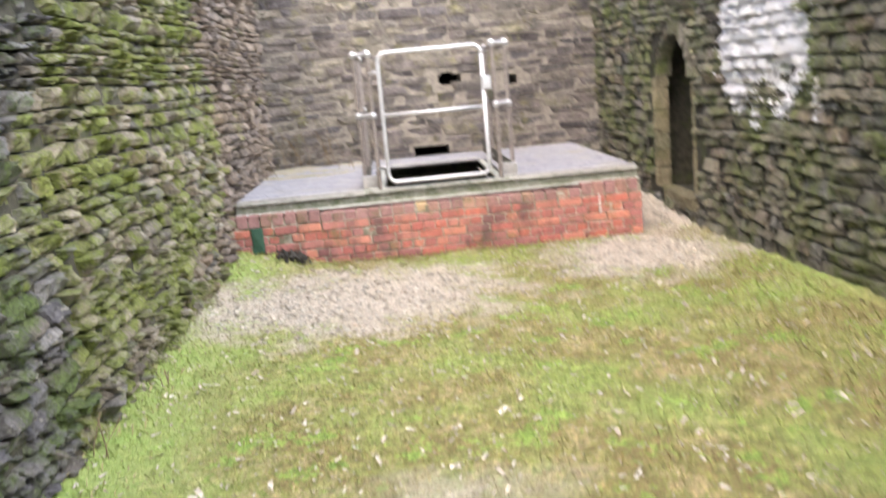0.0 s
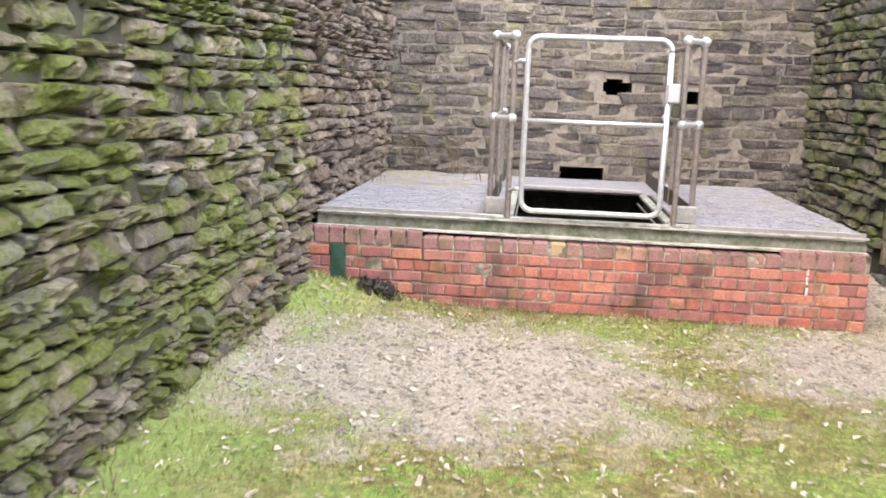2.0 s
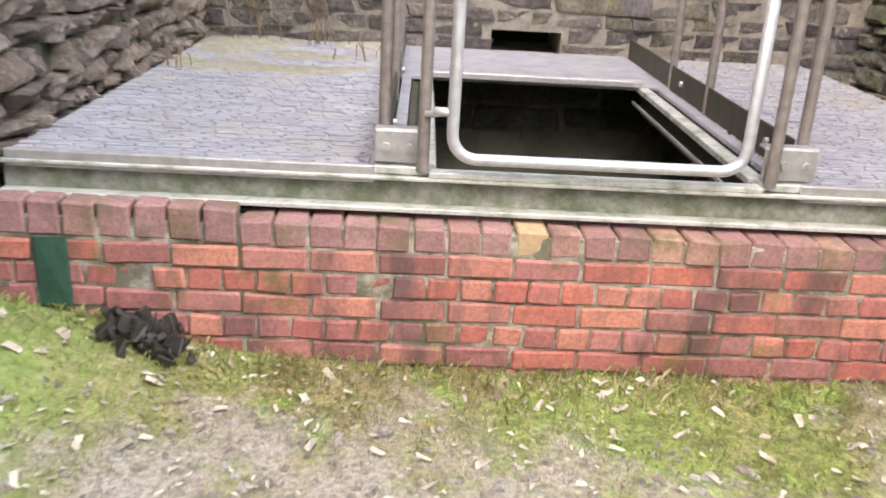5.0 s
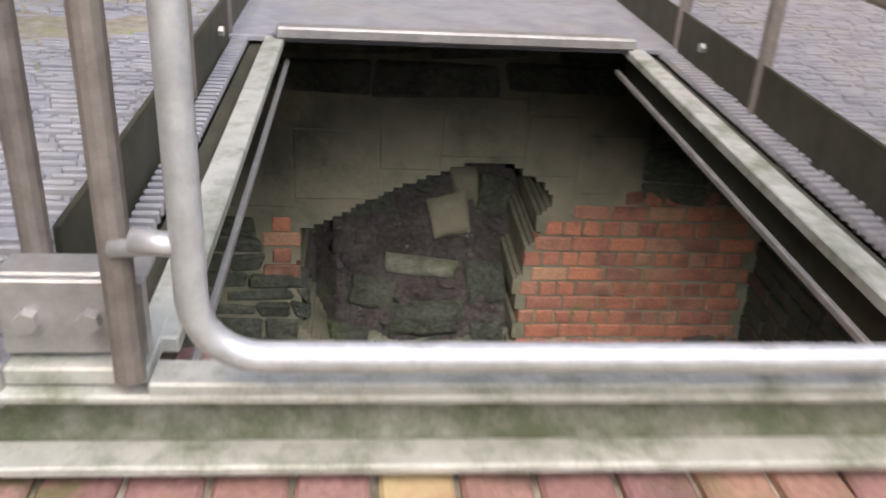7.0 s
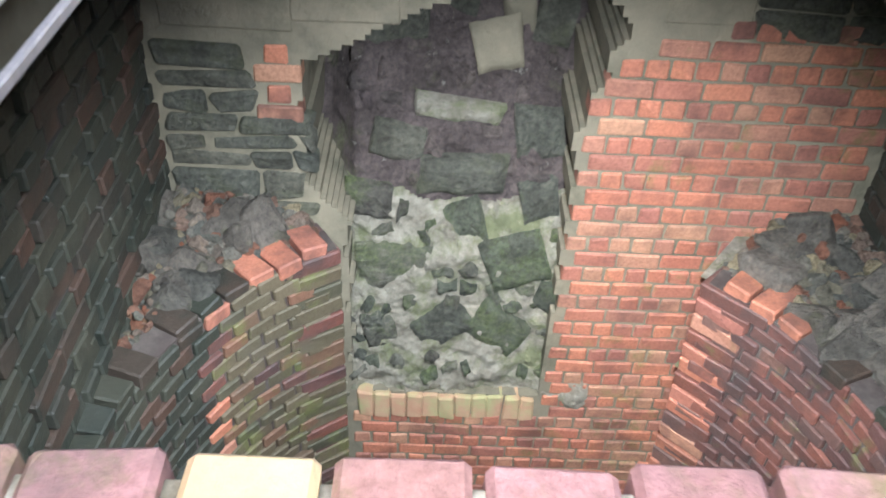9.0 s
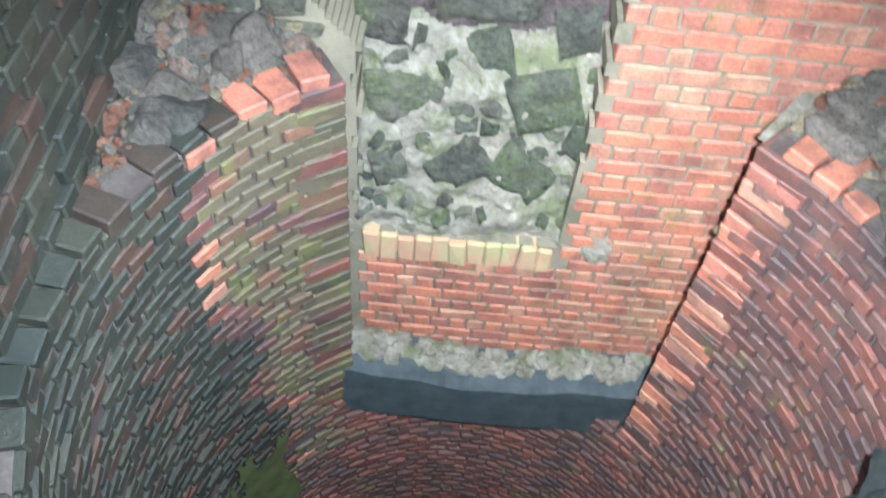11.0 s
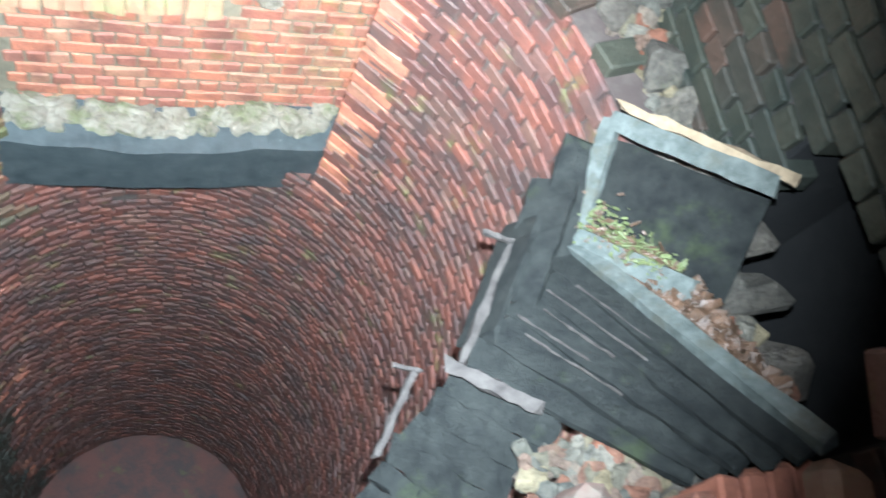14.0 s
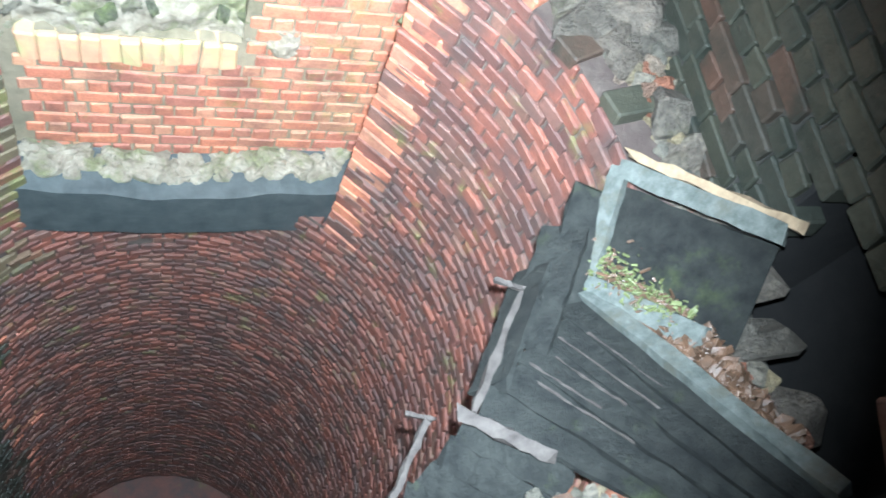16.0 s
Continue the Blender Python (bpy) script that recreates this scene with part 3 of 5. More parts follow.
def turf_and_gravel():
    r = np.random.default_rng(11)
    green, straw, pebbles, moss = [], [], [], []
    for _ in range(42000):
        x, y = r.uniform(-2.0, 2.3), 0.0 - 7.0 * r.uniform(0, 1) ** 1.25
        b = bare(x, y)
        if b > -0.1 + r.uniform(0, 0.35):
            continue
        side = abs(x + 0.1) > 1.6 or y > -0.2
        h = r.uniform(0.012, 0.035) * (1.6 if side else 1.0)
        (green if r.uniform() < 0.85 else straw).append(blade(x, y, ground_z(x, y), h, r))
    for _ in range(15000):
        x, y = r.uniform(-2.0, 2.3), r.uniform(-3.6, 1.8)
        if y > 0 and x < 1.8:
            continue
        b = bare(x, y)
        if b < r.uniform(-0.25, 0.25):
            continue
        s = r.uniform(0.004, 0.013) * (1.5 if r.uniform() < 0.06 else 1)
        v, f = chamfer_box(s * r.uniform(0.7, 1.5), s * r.uniform(0.6, 1.2), s * 0.55, s * 0.3, s * 0.15, r)
        t = r.uniform(0, 6.28)
        rot = np.array([[math.cos(t), -math.sin(t), 0], [math.sin(t), math.cos(t), 0], [0, 0, 1]])
        pebbles.append((v @ rot.T + np.array([x, y, ground_z(x, y) + s * 0.2]), f))
    ms = mottled("straw_blade", (0.3, 0.25, 0.11), (0.5, 0.44, 0.25), 6, 0.85)
    mp = stone_material("pale_gravel", [(0.8, 0.72, 0.6), (0.6, 0.52, 0.42), (0.9, 0.86, 0.78), (0.7, 0.58, 0.46)], (0.3, 0.3, 0.15), 0.8, 0.95)
    tagged(new("grass", mesh_from("grass", *joined(green), M_GROUND)), "short mossy green grass on damp ground", "grass", kind="stuff")
    tagged(new("dry_grass", mesh_from("dry_grass", *joined(straw), ms)), "dry straw-coloured grass stalks and litter", "grass", kind="stuff")
    tagged(new("gravel", mesh_from("gravel", *joined(pebbles), mp)), "pale loose gravel in worn patches", "gravel", kind="stuff")


ground_sheet()
turf_and_gravel()

# ---- ruined tower walls ----
TOP = 3.5


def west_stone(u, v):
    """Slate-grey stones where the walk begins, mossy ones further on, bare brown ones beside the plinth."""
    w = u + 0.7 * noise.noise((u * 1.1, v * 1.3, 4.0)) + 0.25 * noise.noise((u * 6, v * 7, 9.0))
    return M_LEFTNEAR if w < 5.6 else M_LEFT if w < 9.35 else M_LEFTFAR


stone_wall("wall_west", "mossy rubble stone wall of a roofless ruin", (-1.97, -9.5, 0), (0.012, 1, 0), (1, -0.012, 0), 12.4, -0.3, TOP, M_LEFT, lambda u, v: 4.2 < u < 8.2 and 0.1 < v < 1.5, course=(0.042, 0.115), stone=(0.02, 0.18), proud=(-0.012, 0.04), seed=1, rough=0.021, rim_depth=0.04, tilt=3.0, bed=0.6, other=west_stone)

PUTLOGS = [-0.89 + 0.41 * i for i in range(7)]


def back_hole(u, v):
    x = 2.1 - u
    if v < 0.45 and x < 1.72:
        return True
    if 2.58 < v < 2.68 and any(abs(x - p) < 0.045 for p in PUTLOGS):
        return True
    if abs(x - 1.19) < 0.13 and abs(v - 2.47) < 0.05 + 0.02 * math.sin(x * 30):
        return True
    if abs(x - 0.34) < 0.14 and abs(v - 1.5) < 0.065 + 0.02 * math.sin(x * 25):
        return True
    if abs(x - 1.07) < 0.075 and abs(v - 1.42) < 0.06:
        return True
    return abs(x - 0.06) < 0.22 and 0.6 < v < 0.75


stone_wall("wall_north", "brown coursed stone wall with empty putlog holes", (2.1, 2.88, 0), (-1, 0, 0), (0, -1, 0), 4.2, -0.4, TOP + 0.6, M_BACK, lambda u, v: 0.6 < v < 1.9 and 0.3 < u < 3.8, hole=back_hole, course=(0.07, 0.125), stone=(0.08, 0.32), proud=(0.0, 0.016), seed=2, rough=0.0055, step=0.03, rim_depth=0.012, mortar=M_PALEMORTAR, tilt=1.0, bed=0.35)
# black backing, so the wall's holes look unlit
tagged(new("wall_north_core", mesh_from("wall_north_core", *box(-2.4, 2.6, 3.5, 4.2, -0.3, TOP + 0.5), M_BLACK)), "masonry core behind the stone wall, painted black as shade", "wall", kind="structure")

DOOR_Y0, DOOR_Y1, DOOR_Z0, DOOR_ZS = 0.12, 1.06, 0.26, 1.34


def arch_hole(y, z, grow=0.0):
    c, w = (DOOR_Y0 + DOOR_Y1) / 2, (DOOR_Y1 - DOOR_Y0) / 2 + grow
    if abs(y - c) > w or z < DOOR_Z0:
        return False
    return z < DOOR_ZS or ((y - c) / w) ** 2 + ((z - DOOR_ZS) / (0.42 + grow)) ** 2 < 1


EAST_U = Vector((-0.07, 1, 0)).normalized()
stone_wall("wall_east", "dark green rubble stone wall with a white lime run", (2.95, -9.5, 0), tuple(EAST_U), (-1, -0.07, 0), 12.5, -0.3, TOP, M_RIGHT, lambda u, v: 7.4 < u < 11.4 and 0.0 < v < 1.9, hole=lambda u, v: arch_hole(-9.5 + u * 0.9976, v, 0.02) or (abs(u - 8.02) < 0.07 and abs(v - 1.33) < 0.1) or (abs(u - 11.95) < 0.05 and abs(v - 1.32) < 0.05), course=(0.05, 0.13), stone=(0.04, 0.22), proud=(-0.008, 0.028), depth=0.16, seed=3, rough=0.016, step=0.05, rim_depth=0.035, tilt=3.0, bed=0.6, mortar=M_RIGHTMORTAR)
stone_wall("wall_south", "stone wall closing the ruin behind the visitor", (-2.2, -9.6, 0), (1, 0, 0), (0, 1, 0), 5.4, -0.3, 2.6, M_BACK, lambda u, v: False, seed=4, step=0.4)


def doorway():
    """Dressed jambs, arch ring and the dark passage behind the opening of the east wall."""
    door = tagged(new("doorway", mesh_from("doorway", *box(3.3, 3.42, -0.55, 1.5, -0.1, 2.2), M_MORTAR)), "narrow round-arched stone doorway into a dark passage", "doorway", kind="structure")
    wx = lambda y: 2.95 - 0.07 * (y + 9.5)
    r = np.random.default_rng(5)
    for side, y in ((-1, DOOR_Y0), (1, DOOR_Y1)):
        z = DOOR_Z0
        while z < DOOR_ZS - 0.02:
            h = min(r.uniform(0.16, 0.24), DOOR_ZS - z)
            x0 = wx(y) + 0.01
            part("jamb_stone", box(x0, x0 + 0.155, y - 0.05 if side < 0 else y - 0.02, y + 0.02 if side < 0 else y + 0.05, z + 0.004, z + h - 0.004, 0.012, 0.004), M_REVEAL, door)
            z += h
    c, w = (DOOR_Y0 + DOOR_Y1) / 2, (DOOR_Y1 - DOOR_Y0) / 2
    for i in range(9):
        a0, a1 = math.pi * (i + 0.04) / 9, math.pi * (i + 0.96) / 9
        vs = []
        for x in (wx(c) + 0.012, wx(c) + 0.16):
            for a in (a0, a1):
                for g in (-0.02, 0.16):
                    vs.append((x, c + (w + g) * math.cos(a), DOOR_ZS + (0.42 + g) * math.sin(a)))
        fs = [(0, 2, 3, 1), (4, 5, 7, 6), (0, 1, 5, 4), (2, 6, 7, 3), (0, 4, 6, 2), (1, 3, 7, 5)]
        part("arch_stone", (np.array(vs) + rng.normal(0, 0.012, (8, 3)) * 0.5, fs), M_RIGHT, door)
    x0 = wx(c)
    part("threshold", box(x0, x0 + 0.16, DOOR_Y0 - 0.05, DOOR_Y1 + 0.05, DOOR_Z0 - 0.12, DOOR_Z0 + 0.004, 0.012, 0.005), M_REVEAL, door)
    part("passage_floor", box(x0 + 0.12, 3.3, -0.55, 1.5, 0.0, DOOR_Z0 - 0.05), M_MORTAR, door)
    part("passage_roof", box(x0 + 0.12, 3.3, -0.55, 1.5, 1.85, 2.2), M_MORTAR, door)
    part("passage_wall", box(x0 + 0.12, 3.3, -0.55, -0.4, DOOR_Z0 - 0.05, 1.85), M_MORTAR, door)
    part("passage_wall", box(x0 + 0.12, 3.3, 1.35, 1.5, DOOR_Z0 - 0.05, 1.85), M_MORTAR, door)


doorway()

# ---- brick plinth ----
PX0, PX1, CAPZ = -1.93, 1.77, 0.47
plinth = tagged(new("plinth", mesh_from("plinth", *box(PX0 + 0.012, PX1 - 0.012, 0.010, 0.400, -0.3, CAPZ - 0.016), M_JOINT)), "low red brick plinth in English bond with coping", "plinth", kind="structure")
side_wall = part("side_core", box(PX1 - 0.23, PX1 - 0.012, 0.42, 2.86, -0.3, CAPZ), M_JOINT, plinth)
brick_face(plinth, (PX0, 0, 0), (1, 0, 0), (0, -1, 0), PX1 - PX0, -0.07, CAPZ - 0.083, M_BRICK, 21)
brick_face(plinth, (PX1, 0.1, 0), (0, 1, 0), (1, 0, 0), 2.76, -0.07, CAPZ, M_BRICK, 22)


def coping():
    r = np.random.default_rng(23)
    x = PX0
    k = 0
    while x < PX1 - 0.05:
        end = x < -1.13 or x > 1.15
        w = 0.105
        mat = M_YELLOW if abs(x + w / 2 + 0.19) < 0.05 else M_CAP
        for row, (y0, y1) in enumerate(((0.0, 0.18), (0.185, 0.418))):
            if end and row == 0:
                y1 = 0.09
            zt = CAPZ + (0.035 if end and row == 0 else 0.0)
            m = pose(x + w / 2, (y0 + y1) / 2 + float(r.normal(0, 0.003)), zt - 0.04 - (0.015 if end and row == 0 else 0), float(r.normal(0, 0.7)), float(r.normal(0, 1.0)), float(r.normal(0, 1.2)))
            child("coping_brick", brick_mesh((0.095, round(y1 - y0 - 0.004, 3), 0.078 + (0.03 if end and row == 0 else 0)), mat, r), plinth, m=m)
        x += w
        k += 1


coping()

# ---- steel deck, hatch and guard rails ----
DZ = 0.62
HX0, HX1, HY0, HY1 = -0.5, 0.5, 0.24, 1.78


def deck():
    d = thing("steel_deck", "galvanised steel deck of ribbed grating over the pit", "deck")
    # the front channel with its two flanges
    part("channel_web", box(PX0 + 0.1, PX1, 0.140, 0.150, CAPZ + 0.018, 0.6), M_WEB, d, "steel channel web with green algae, flange shade painted in")
    part("channel_flange", box(PX0 + 0.1, PX1, 0.085, 0.140, CAPZ + 0.018, CAPZ + 0.034), M_BEAM, d)
    part("channel_flange", box(PX0 + 0.1, PX1, 0.100, 0.140, 0.586, 0.599), M_BEAM, d)
    part("side_channel", box(PX1 - 0.06, PX1 - 0.045, 0.176, 2.85, CAPZ + 0.005, 0.6), M_BEAM, d)
    for x0, x1 in ((PX0 + 0.12, -0.69), (0.64, PX1 - 0.02)):
        ribs, y = [], 0.145
        top = part("deck_plate", box(x0, x1, 0.12, 2.85, 0.585, 0.612), M_DECK, d)
        part("nosing", box(x0, x1, 0.108, 0.13, 0.575, 0.628), M_GALV, d)
        r = np.random.default_rng(int(x0 * 10) + 50)
        while y < 2.84:
            # each bar of the grating carries a row of uneven raised teeth
            s = x0 + 0.004
            while s < x1 - 0.02:
                w = min(r.uniform(0.05, 0.14), x1 - s - 0.004)
                if y < 0.3 or r.uniform() < 0.93:
                    ribs.append(box(s, s + w - 0.012, y, y + 0.014, 0.61, 0.622 + r.uniform(0, 0.004), 0.003))
                s += w
            y += 0.032
        tagged(child("tread", mesh_from("tread", *joined(ribs), M_DECK), d), kind="stuff")
    # plate behind the hatch, with its pale front edge
    part("rear_plate", box(-0.66, 0.66, HY1, 2.83, 0.61, 0.628), M_DECK, d)
    part("rear_edge", box(-0.52, 0.52, HY1 - 0.03, HY1 + 0.03, 0.625, 0.66, 0.006), M_GALV, d)
    for s in (-1, 1):
        xs = lambda a, b: (min(s * a, s * b), max(s * a, s * b))
        part("hatch_flange", box(*xs(0.50, 0.555), HY0 - 0.05, HY1 + 0.08, 0.60, 0.625), M_BEAM, d)
        part("hatch_web", box(*xs(0.545, 0.555), HY0, HY1 + 0.08, 0.48, 0.6), M_PLATE, d)
        part("lower_angle", box(*xs(0.490, 0.502), HY0, HY1 + 0.05, 0.535, 0.55, 0.002), M_GALV, d)
        part("gutter", box(*xs(0.556, 0.60), HY0, HY1 + 0.05, 0.585, 0.60), M_PLATE, d)
        teeth, y = [], HY0 + 0.03
        while y < HY1:
            teeth.append(box(*xs(0.602, 0.648), y, y + 0.012, 0.60, 0.622, 0.003))
            y += 0.03
        tagged(child("toothed_strip", mesh_from("toothed_strip", *joined(teeth), M_DECK), d), kind="stuff")
        kick = part("kick_plate", box(*xs(0.655, 0.664), HY0 + 0.03, 2.75, 0.60, 0.74), M_PLATE, d, "dark olive upright kick plate")
        for y in (0.45, 1.55):
            part("bolt", tube([(s * 0.645, y, 0.69), (s * 0.632, y, 0.69)], 0.014, 6), M_GALV, kick)
        # bolted shoe at the foot of the posts
        shoe = part("shoe_plate", box(*xs(0.52, 0.69), 0.135, 0.147, 0.635, 0.735), M_GALV, d)
        part("shoe_top", box(*xs(0.52, 0.69), 0.147, 0.20, 0.728, 0.738), M_GALV, d)
        part("shoe_foot", box(*xs(0.521, 0.69), 0.118, 0.24, 0.602, 0.626), M_BEAM, d)
        for x in (0.585, 0.655):
            part("bolt", tube([(s * x, 0.135, 0.685), (s * x, 0.120, 0.685)], 0.014, 6), M_GALV, shoe)
    part("front_sill", box(-0.52, 0.52, 0.098, 0.152, 0.60, 0.618), M_BEAM, d, "pale algae-green steel sill of the hatch")
    # joists under the grating, over the pit
    for y in (0.9, 1.9, 2.6):
        for x0, x1 in ((-1.9, -0.56), (0.56, 1.72)):
            part("joist", box(x0, x1, y, y + 0.06, 0.48, 0.584), M_PLATE, d)


deck()


def guard_rail(s):
    """Posts and rails on one side of the hatch: s = -1 for the west side, 1 for the east side."""
    g = thing("guard_rail", "dull grey tubular steel guard rail beside the open hatch", "railing", "rails of the hatch")
    xo, xi, yf, yr = s * 0.665, s * 0.54, 0.118, 1.80
    TZ, MZ = 1.79, 1.265
    R = 0.0185
    for x, y in ((xi, yf - 0.01), (xo, yf + 0.10), (xo, yr), (xo, (yf + yr) / 2 + 0.25)):
        part("post", tube([(x, y, 0.62), (x, y, TZ)], R, 12), M_TUBE, g, smooth=False)
    for z in (TZ, MZ):
        part("rail", tube([(xo, yf + 0.10, z), (xo, yr, z)], R, 12), M_TUBE, g)
        part("short_rail", tube([(xi, yf - 0.01, z), (xo, yf + 0.10, z)], R, 12), M_GATE, g)
        for x, y in ((xi, yf - 0.01), (xo, yf + 0.10), (xo, yr)):
            part("ball_joint", ball((x, y, z), 0.034), M_GATE, g, smooth=True)


for side in (-1, 1):
    guard_rail(side)


def gate():
    g = thing("hatch_gate", "closed tubular galvanised gate with a middle rail", "gate")
    y, x0, x1, z0, z1, r = 0.075, -0.455, 0.44, 0.672, 1.785, 0.075
    loop = []
    for cx, cz, a in ((x1 - r, z1 - r, 0), (x0 + r, z1 - r, 90), (x0 + r, z0 + r, 180), (x1 - r, z0 + r, 270)):
        for k in range(7):
            t = radians(a + 15 * k)
            loop.append((cx + r * math.cos(t), y, cz + r * math.sin(t)))
    loop.append(loop[0])
    part("gate_frame", tube(loop, 0.0185, 14), M_GATE, g, smooth=True)
    part("middle_rail", tube([(x0, y, 1.255), (x1, y, 1.255)], 0.0165, 12), M_GATE, g, smooth=True)
    for z in (0.80, 1.62):
        hinge = part("hinge", joined([tube([(-0.54, 0.09, z), (-0.475, 0.08, z + 0.008)], 0.010, 10), tube([(-0.515, 0.085, z + 0.012), (x0, y, z + 0.012)], 0.014, 10)]), M_GATE, g, smooth=True)
    lock = part("lock_box", box(0.425, 0.505, 0.035, 0.085, 1.40, 1.52, 0.008), M_GATE, g, "pale steel lock box with a dark keeper")
    part("keeper", box(0.47, 0.515, 0.045, 0.09, 1.31, 1.395, 0.006), M_PLATE, lock, "dark steel keeper")


gate()

# ---- the pit below: chamber ----
CX0, CX1, CY0, CY1 = -1.05, 1.53, 0.42, 2.74
LEDGE = -1.08
SC, SR = (0.17, 1.52), 1.16


def pit_wall(name, label, geo, mat):
    return tagged(new(name, mesh_from(name, *geo, mat)), label, "wall", kind="structure")


# the chamber's side bricks carry painted shade in their dark colour
west = pit_wall("pit_wall_west", "dark brick wall of the pit chamber, shade painted in", box(CX0 - 0.35, CX0 - 0.02, CY0 - 0.3, CY1 + 0.4, -2.2, 0.47), M_DARKJOINT)
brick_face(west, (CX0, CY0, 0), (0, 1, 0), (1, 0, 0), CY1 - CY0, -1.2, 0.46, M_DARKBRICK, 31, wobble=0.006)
RECESS = lambda u, v: 0.62 < (2.74 - u) < 1.28 and -1.2 < v < -0.62
east = pit_wall("pit_wall_east", "dark mossy brick wall of the pit chamber, shade painted in", placed(panel(-0.4, 2.61, -2.2, 0.47, lambda u, v: 0.60 < (2.74 - u) < 1.30 and -1.3 < v < -0.60, 0.1, 0.20), frame_matrix((CX1 + 0.02, CY1, 0), (0, -1, 0), (-1, 0, 0))), M_DARKJOINT)
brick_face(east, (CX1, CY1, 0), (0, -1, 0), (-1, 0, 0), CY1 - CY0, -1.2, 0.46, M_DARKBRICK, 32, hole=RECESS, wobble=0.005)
# back and sides of the recess, coloured black in place of its shade
pit_wall("pit_recess", "black sheets painting the shade behind the broken east pit wall", joined([box(CX1 + 0.4, CX1 + 0.45, 0.4, 1.5, -1.5, -0.3), box(CX1 + 0.02, CX1 + 0.4, 1.31, 1.36, -1.4, -0.5), box(CX1 + 0.02, CX1 + 0.4, 0.55, 0.59, -1.4, -0.5)]), M_BLACK)
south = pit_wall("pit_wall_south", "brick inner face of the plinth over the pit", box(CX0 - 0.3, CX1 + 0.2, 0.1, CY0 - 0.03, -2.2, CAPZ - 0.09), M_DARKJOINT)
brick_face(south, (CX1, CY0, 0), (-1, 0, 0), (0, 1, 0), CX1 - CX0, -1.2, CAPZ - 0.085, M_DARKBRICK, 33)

# far wall with its broken arch
ARCH_X0, SILL = -0.40, -2.085


def arch_top(x):
    """The ragged underside of the broken arch."""
    pts = ((-0.5, -0.44), (-0.36, -0.37), (-0.19, -0.27), (0.0, -0.19), (0.18, -0.12), (0.37, -0.12), (0.55, -0.23), (0.7, -0.5))
    for (a, za), (b, zb) in zip(pts, pts[1:]):
        if a <= x <= b:
            return za + (zb - za) * (x - a) / (b - a)
    return -0.44


def edge_west(z):
    if z > -0.6:
        return -0.49 - 0.2 * min(0.06, max(0, -0.40 - z)) * 5 + 0.012 * math.sin(z * 21)
    return (-0.55 if z > -0.92 else max(-0.55, -0.40 - (z + 1.12) * 0.75) if z > -1.12 else -0.40) + 0.012 * math.sin(z * 21)


def edge_east(z):
    if z > -0.75:
        return 0.54 - 0.11 * min(1, max(0, (-0.3 - z) / 0.4)) + 0.02 * math.sin(z * 37)
    if z > -1.5:
        return 0.45 + 0.015 * math.sin(z * 41)
    return 0.46 - 0.03 * min(1, (-1.5 - z) / 0.2)


def far_hole(x, z):
    return SILL < z < arch_top(x) and edge_west(z) < x < edge_east(z)


north = pit_wall("pit_wall_north", "far pit wall with a broken arch over rubble", placed(panel(0, 2.9, -3.4, 0.6, lambda u, v: far_hole(CX1 + 0.15 - u, v), 0.02, 0.75), frame_matrix((CX1 + 0.15, CY1 + 0.010, 0), (-1, 0, 0), (0, -1, 0))), M_LINTEL)


def red_zone(x, z):
    """Where the far wall is faced with red brick."""
    if x > edge_east(z) + 0.02 and z < -0.42 + 0.16 * max(0, min(1, (x - 0.6) / 0.3)) and x < 1.48:
        return True
    if ARCH_X0 < x <= 0.5 and z < SILL - 0.16:
        return True
    return -0.68 < x < edge_west(z) - 0.02 and -0.68 < z < -0.42


brick_face(north, (CX1, CY1, 0), (-1, 0, 0), (0, -1, 0), CX1 - CX0, -3.3, 0.0, M_PITBRICK, 34, unit=0.172, hole=lambda u, v: not red_zone(CX1 - u, v) or far_hole(CX1 - u, v), wobble=0.0015, limit=420)


def far_stones():
    r = np.random.default_rng(35)
    # big lintel stones over the arch
    for x0, x1, z0, z1 in ((-0.56, -0.2, -0.30, 0.02), (-0.2, 0.06, -0.16, 0.12), (0.06, 0.42, -0.10, 0.17), (0.42, 0.66, -0.18, 0.10), (0.66, 0.95, -0.26, 0.02), (-1.0, -0.56, -0.34, -0.04)):
        part("lintel_stone", box(x0 + 0.002, x1 - 0.002, CY1 + 0.004, CY1 + 0.3, z0 + 0.002, z1 - 0.002, 0.006, 0.004), M_LINTEL, north)
    z = 0.17
    while z < 0.6:
        x = -1.04
        while x < 1.5:
            w = r.uniform(0.3, 0.55)
            if z > 0.16:
                part("course_stone", box(x + 0.005, x + w - 0.006, CY1 - 0.004, CY1 + 0.1, z + 0.004, z + 0.14, 0.015, 0.008), M_ARCHSTONE, north)
            x += w
        z += 0.145
    # grey coursed stone on either side
    for xa, xb, za, zb in ((-1.04, -0.50, -1.1, -0.36), (0.95, 1.5, -0.3, 0.16)):
        z = za
        while z < zb - 0.03:
            h = r.uniform(0.07, 0.13)
            x = xa
            while x < xb - 0.06:
                w = min(r.uniform(0.14, 0.34), xb - x)
                if not red_zone(x + w / 2, z + h / 2):
                    part("course_stone", box(x + 0.005, x + w - 0.006, CY1 - 0.008 + r.normal(0, 0.005), CY1 + 0.1, z + 0.004, z + h - 0.005, 0.012, 0.008), M_ARCHSTONE, north)
                x += w
            z += h
    # sill of bricks on edge under the rubble
    x = ARCH_X0 + 0.02
    while x < 0.42:
        part("sill_brick", box(x, x + 0.0725, CY1 - 0.012 + r.normal(0, 0.004), CY1 + 0.12, SILL - 0.15 + r.normal(0, 0.004), SILL + r.normal(0, 0.006), 0.008, 0.003), M_SILL, north)
        x += 0.074


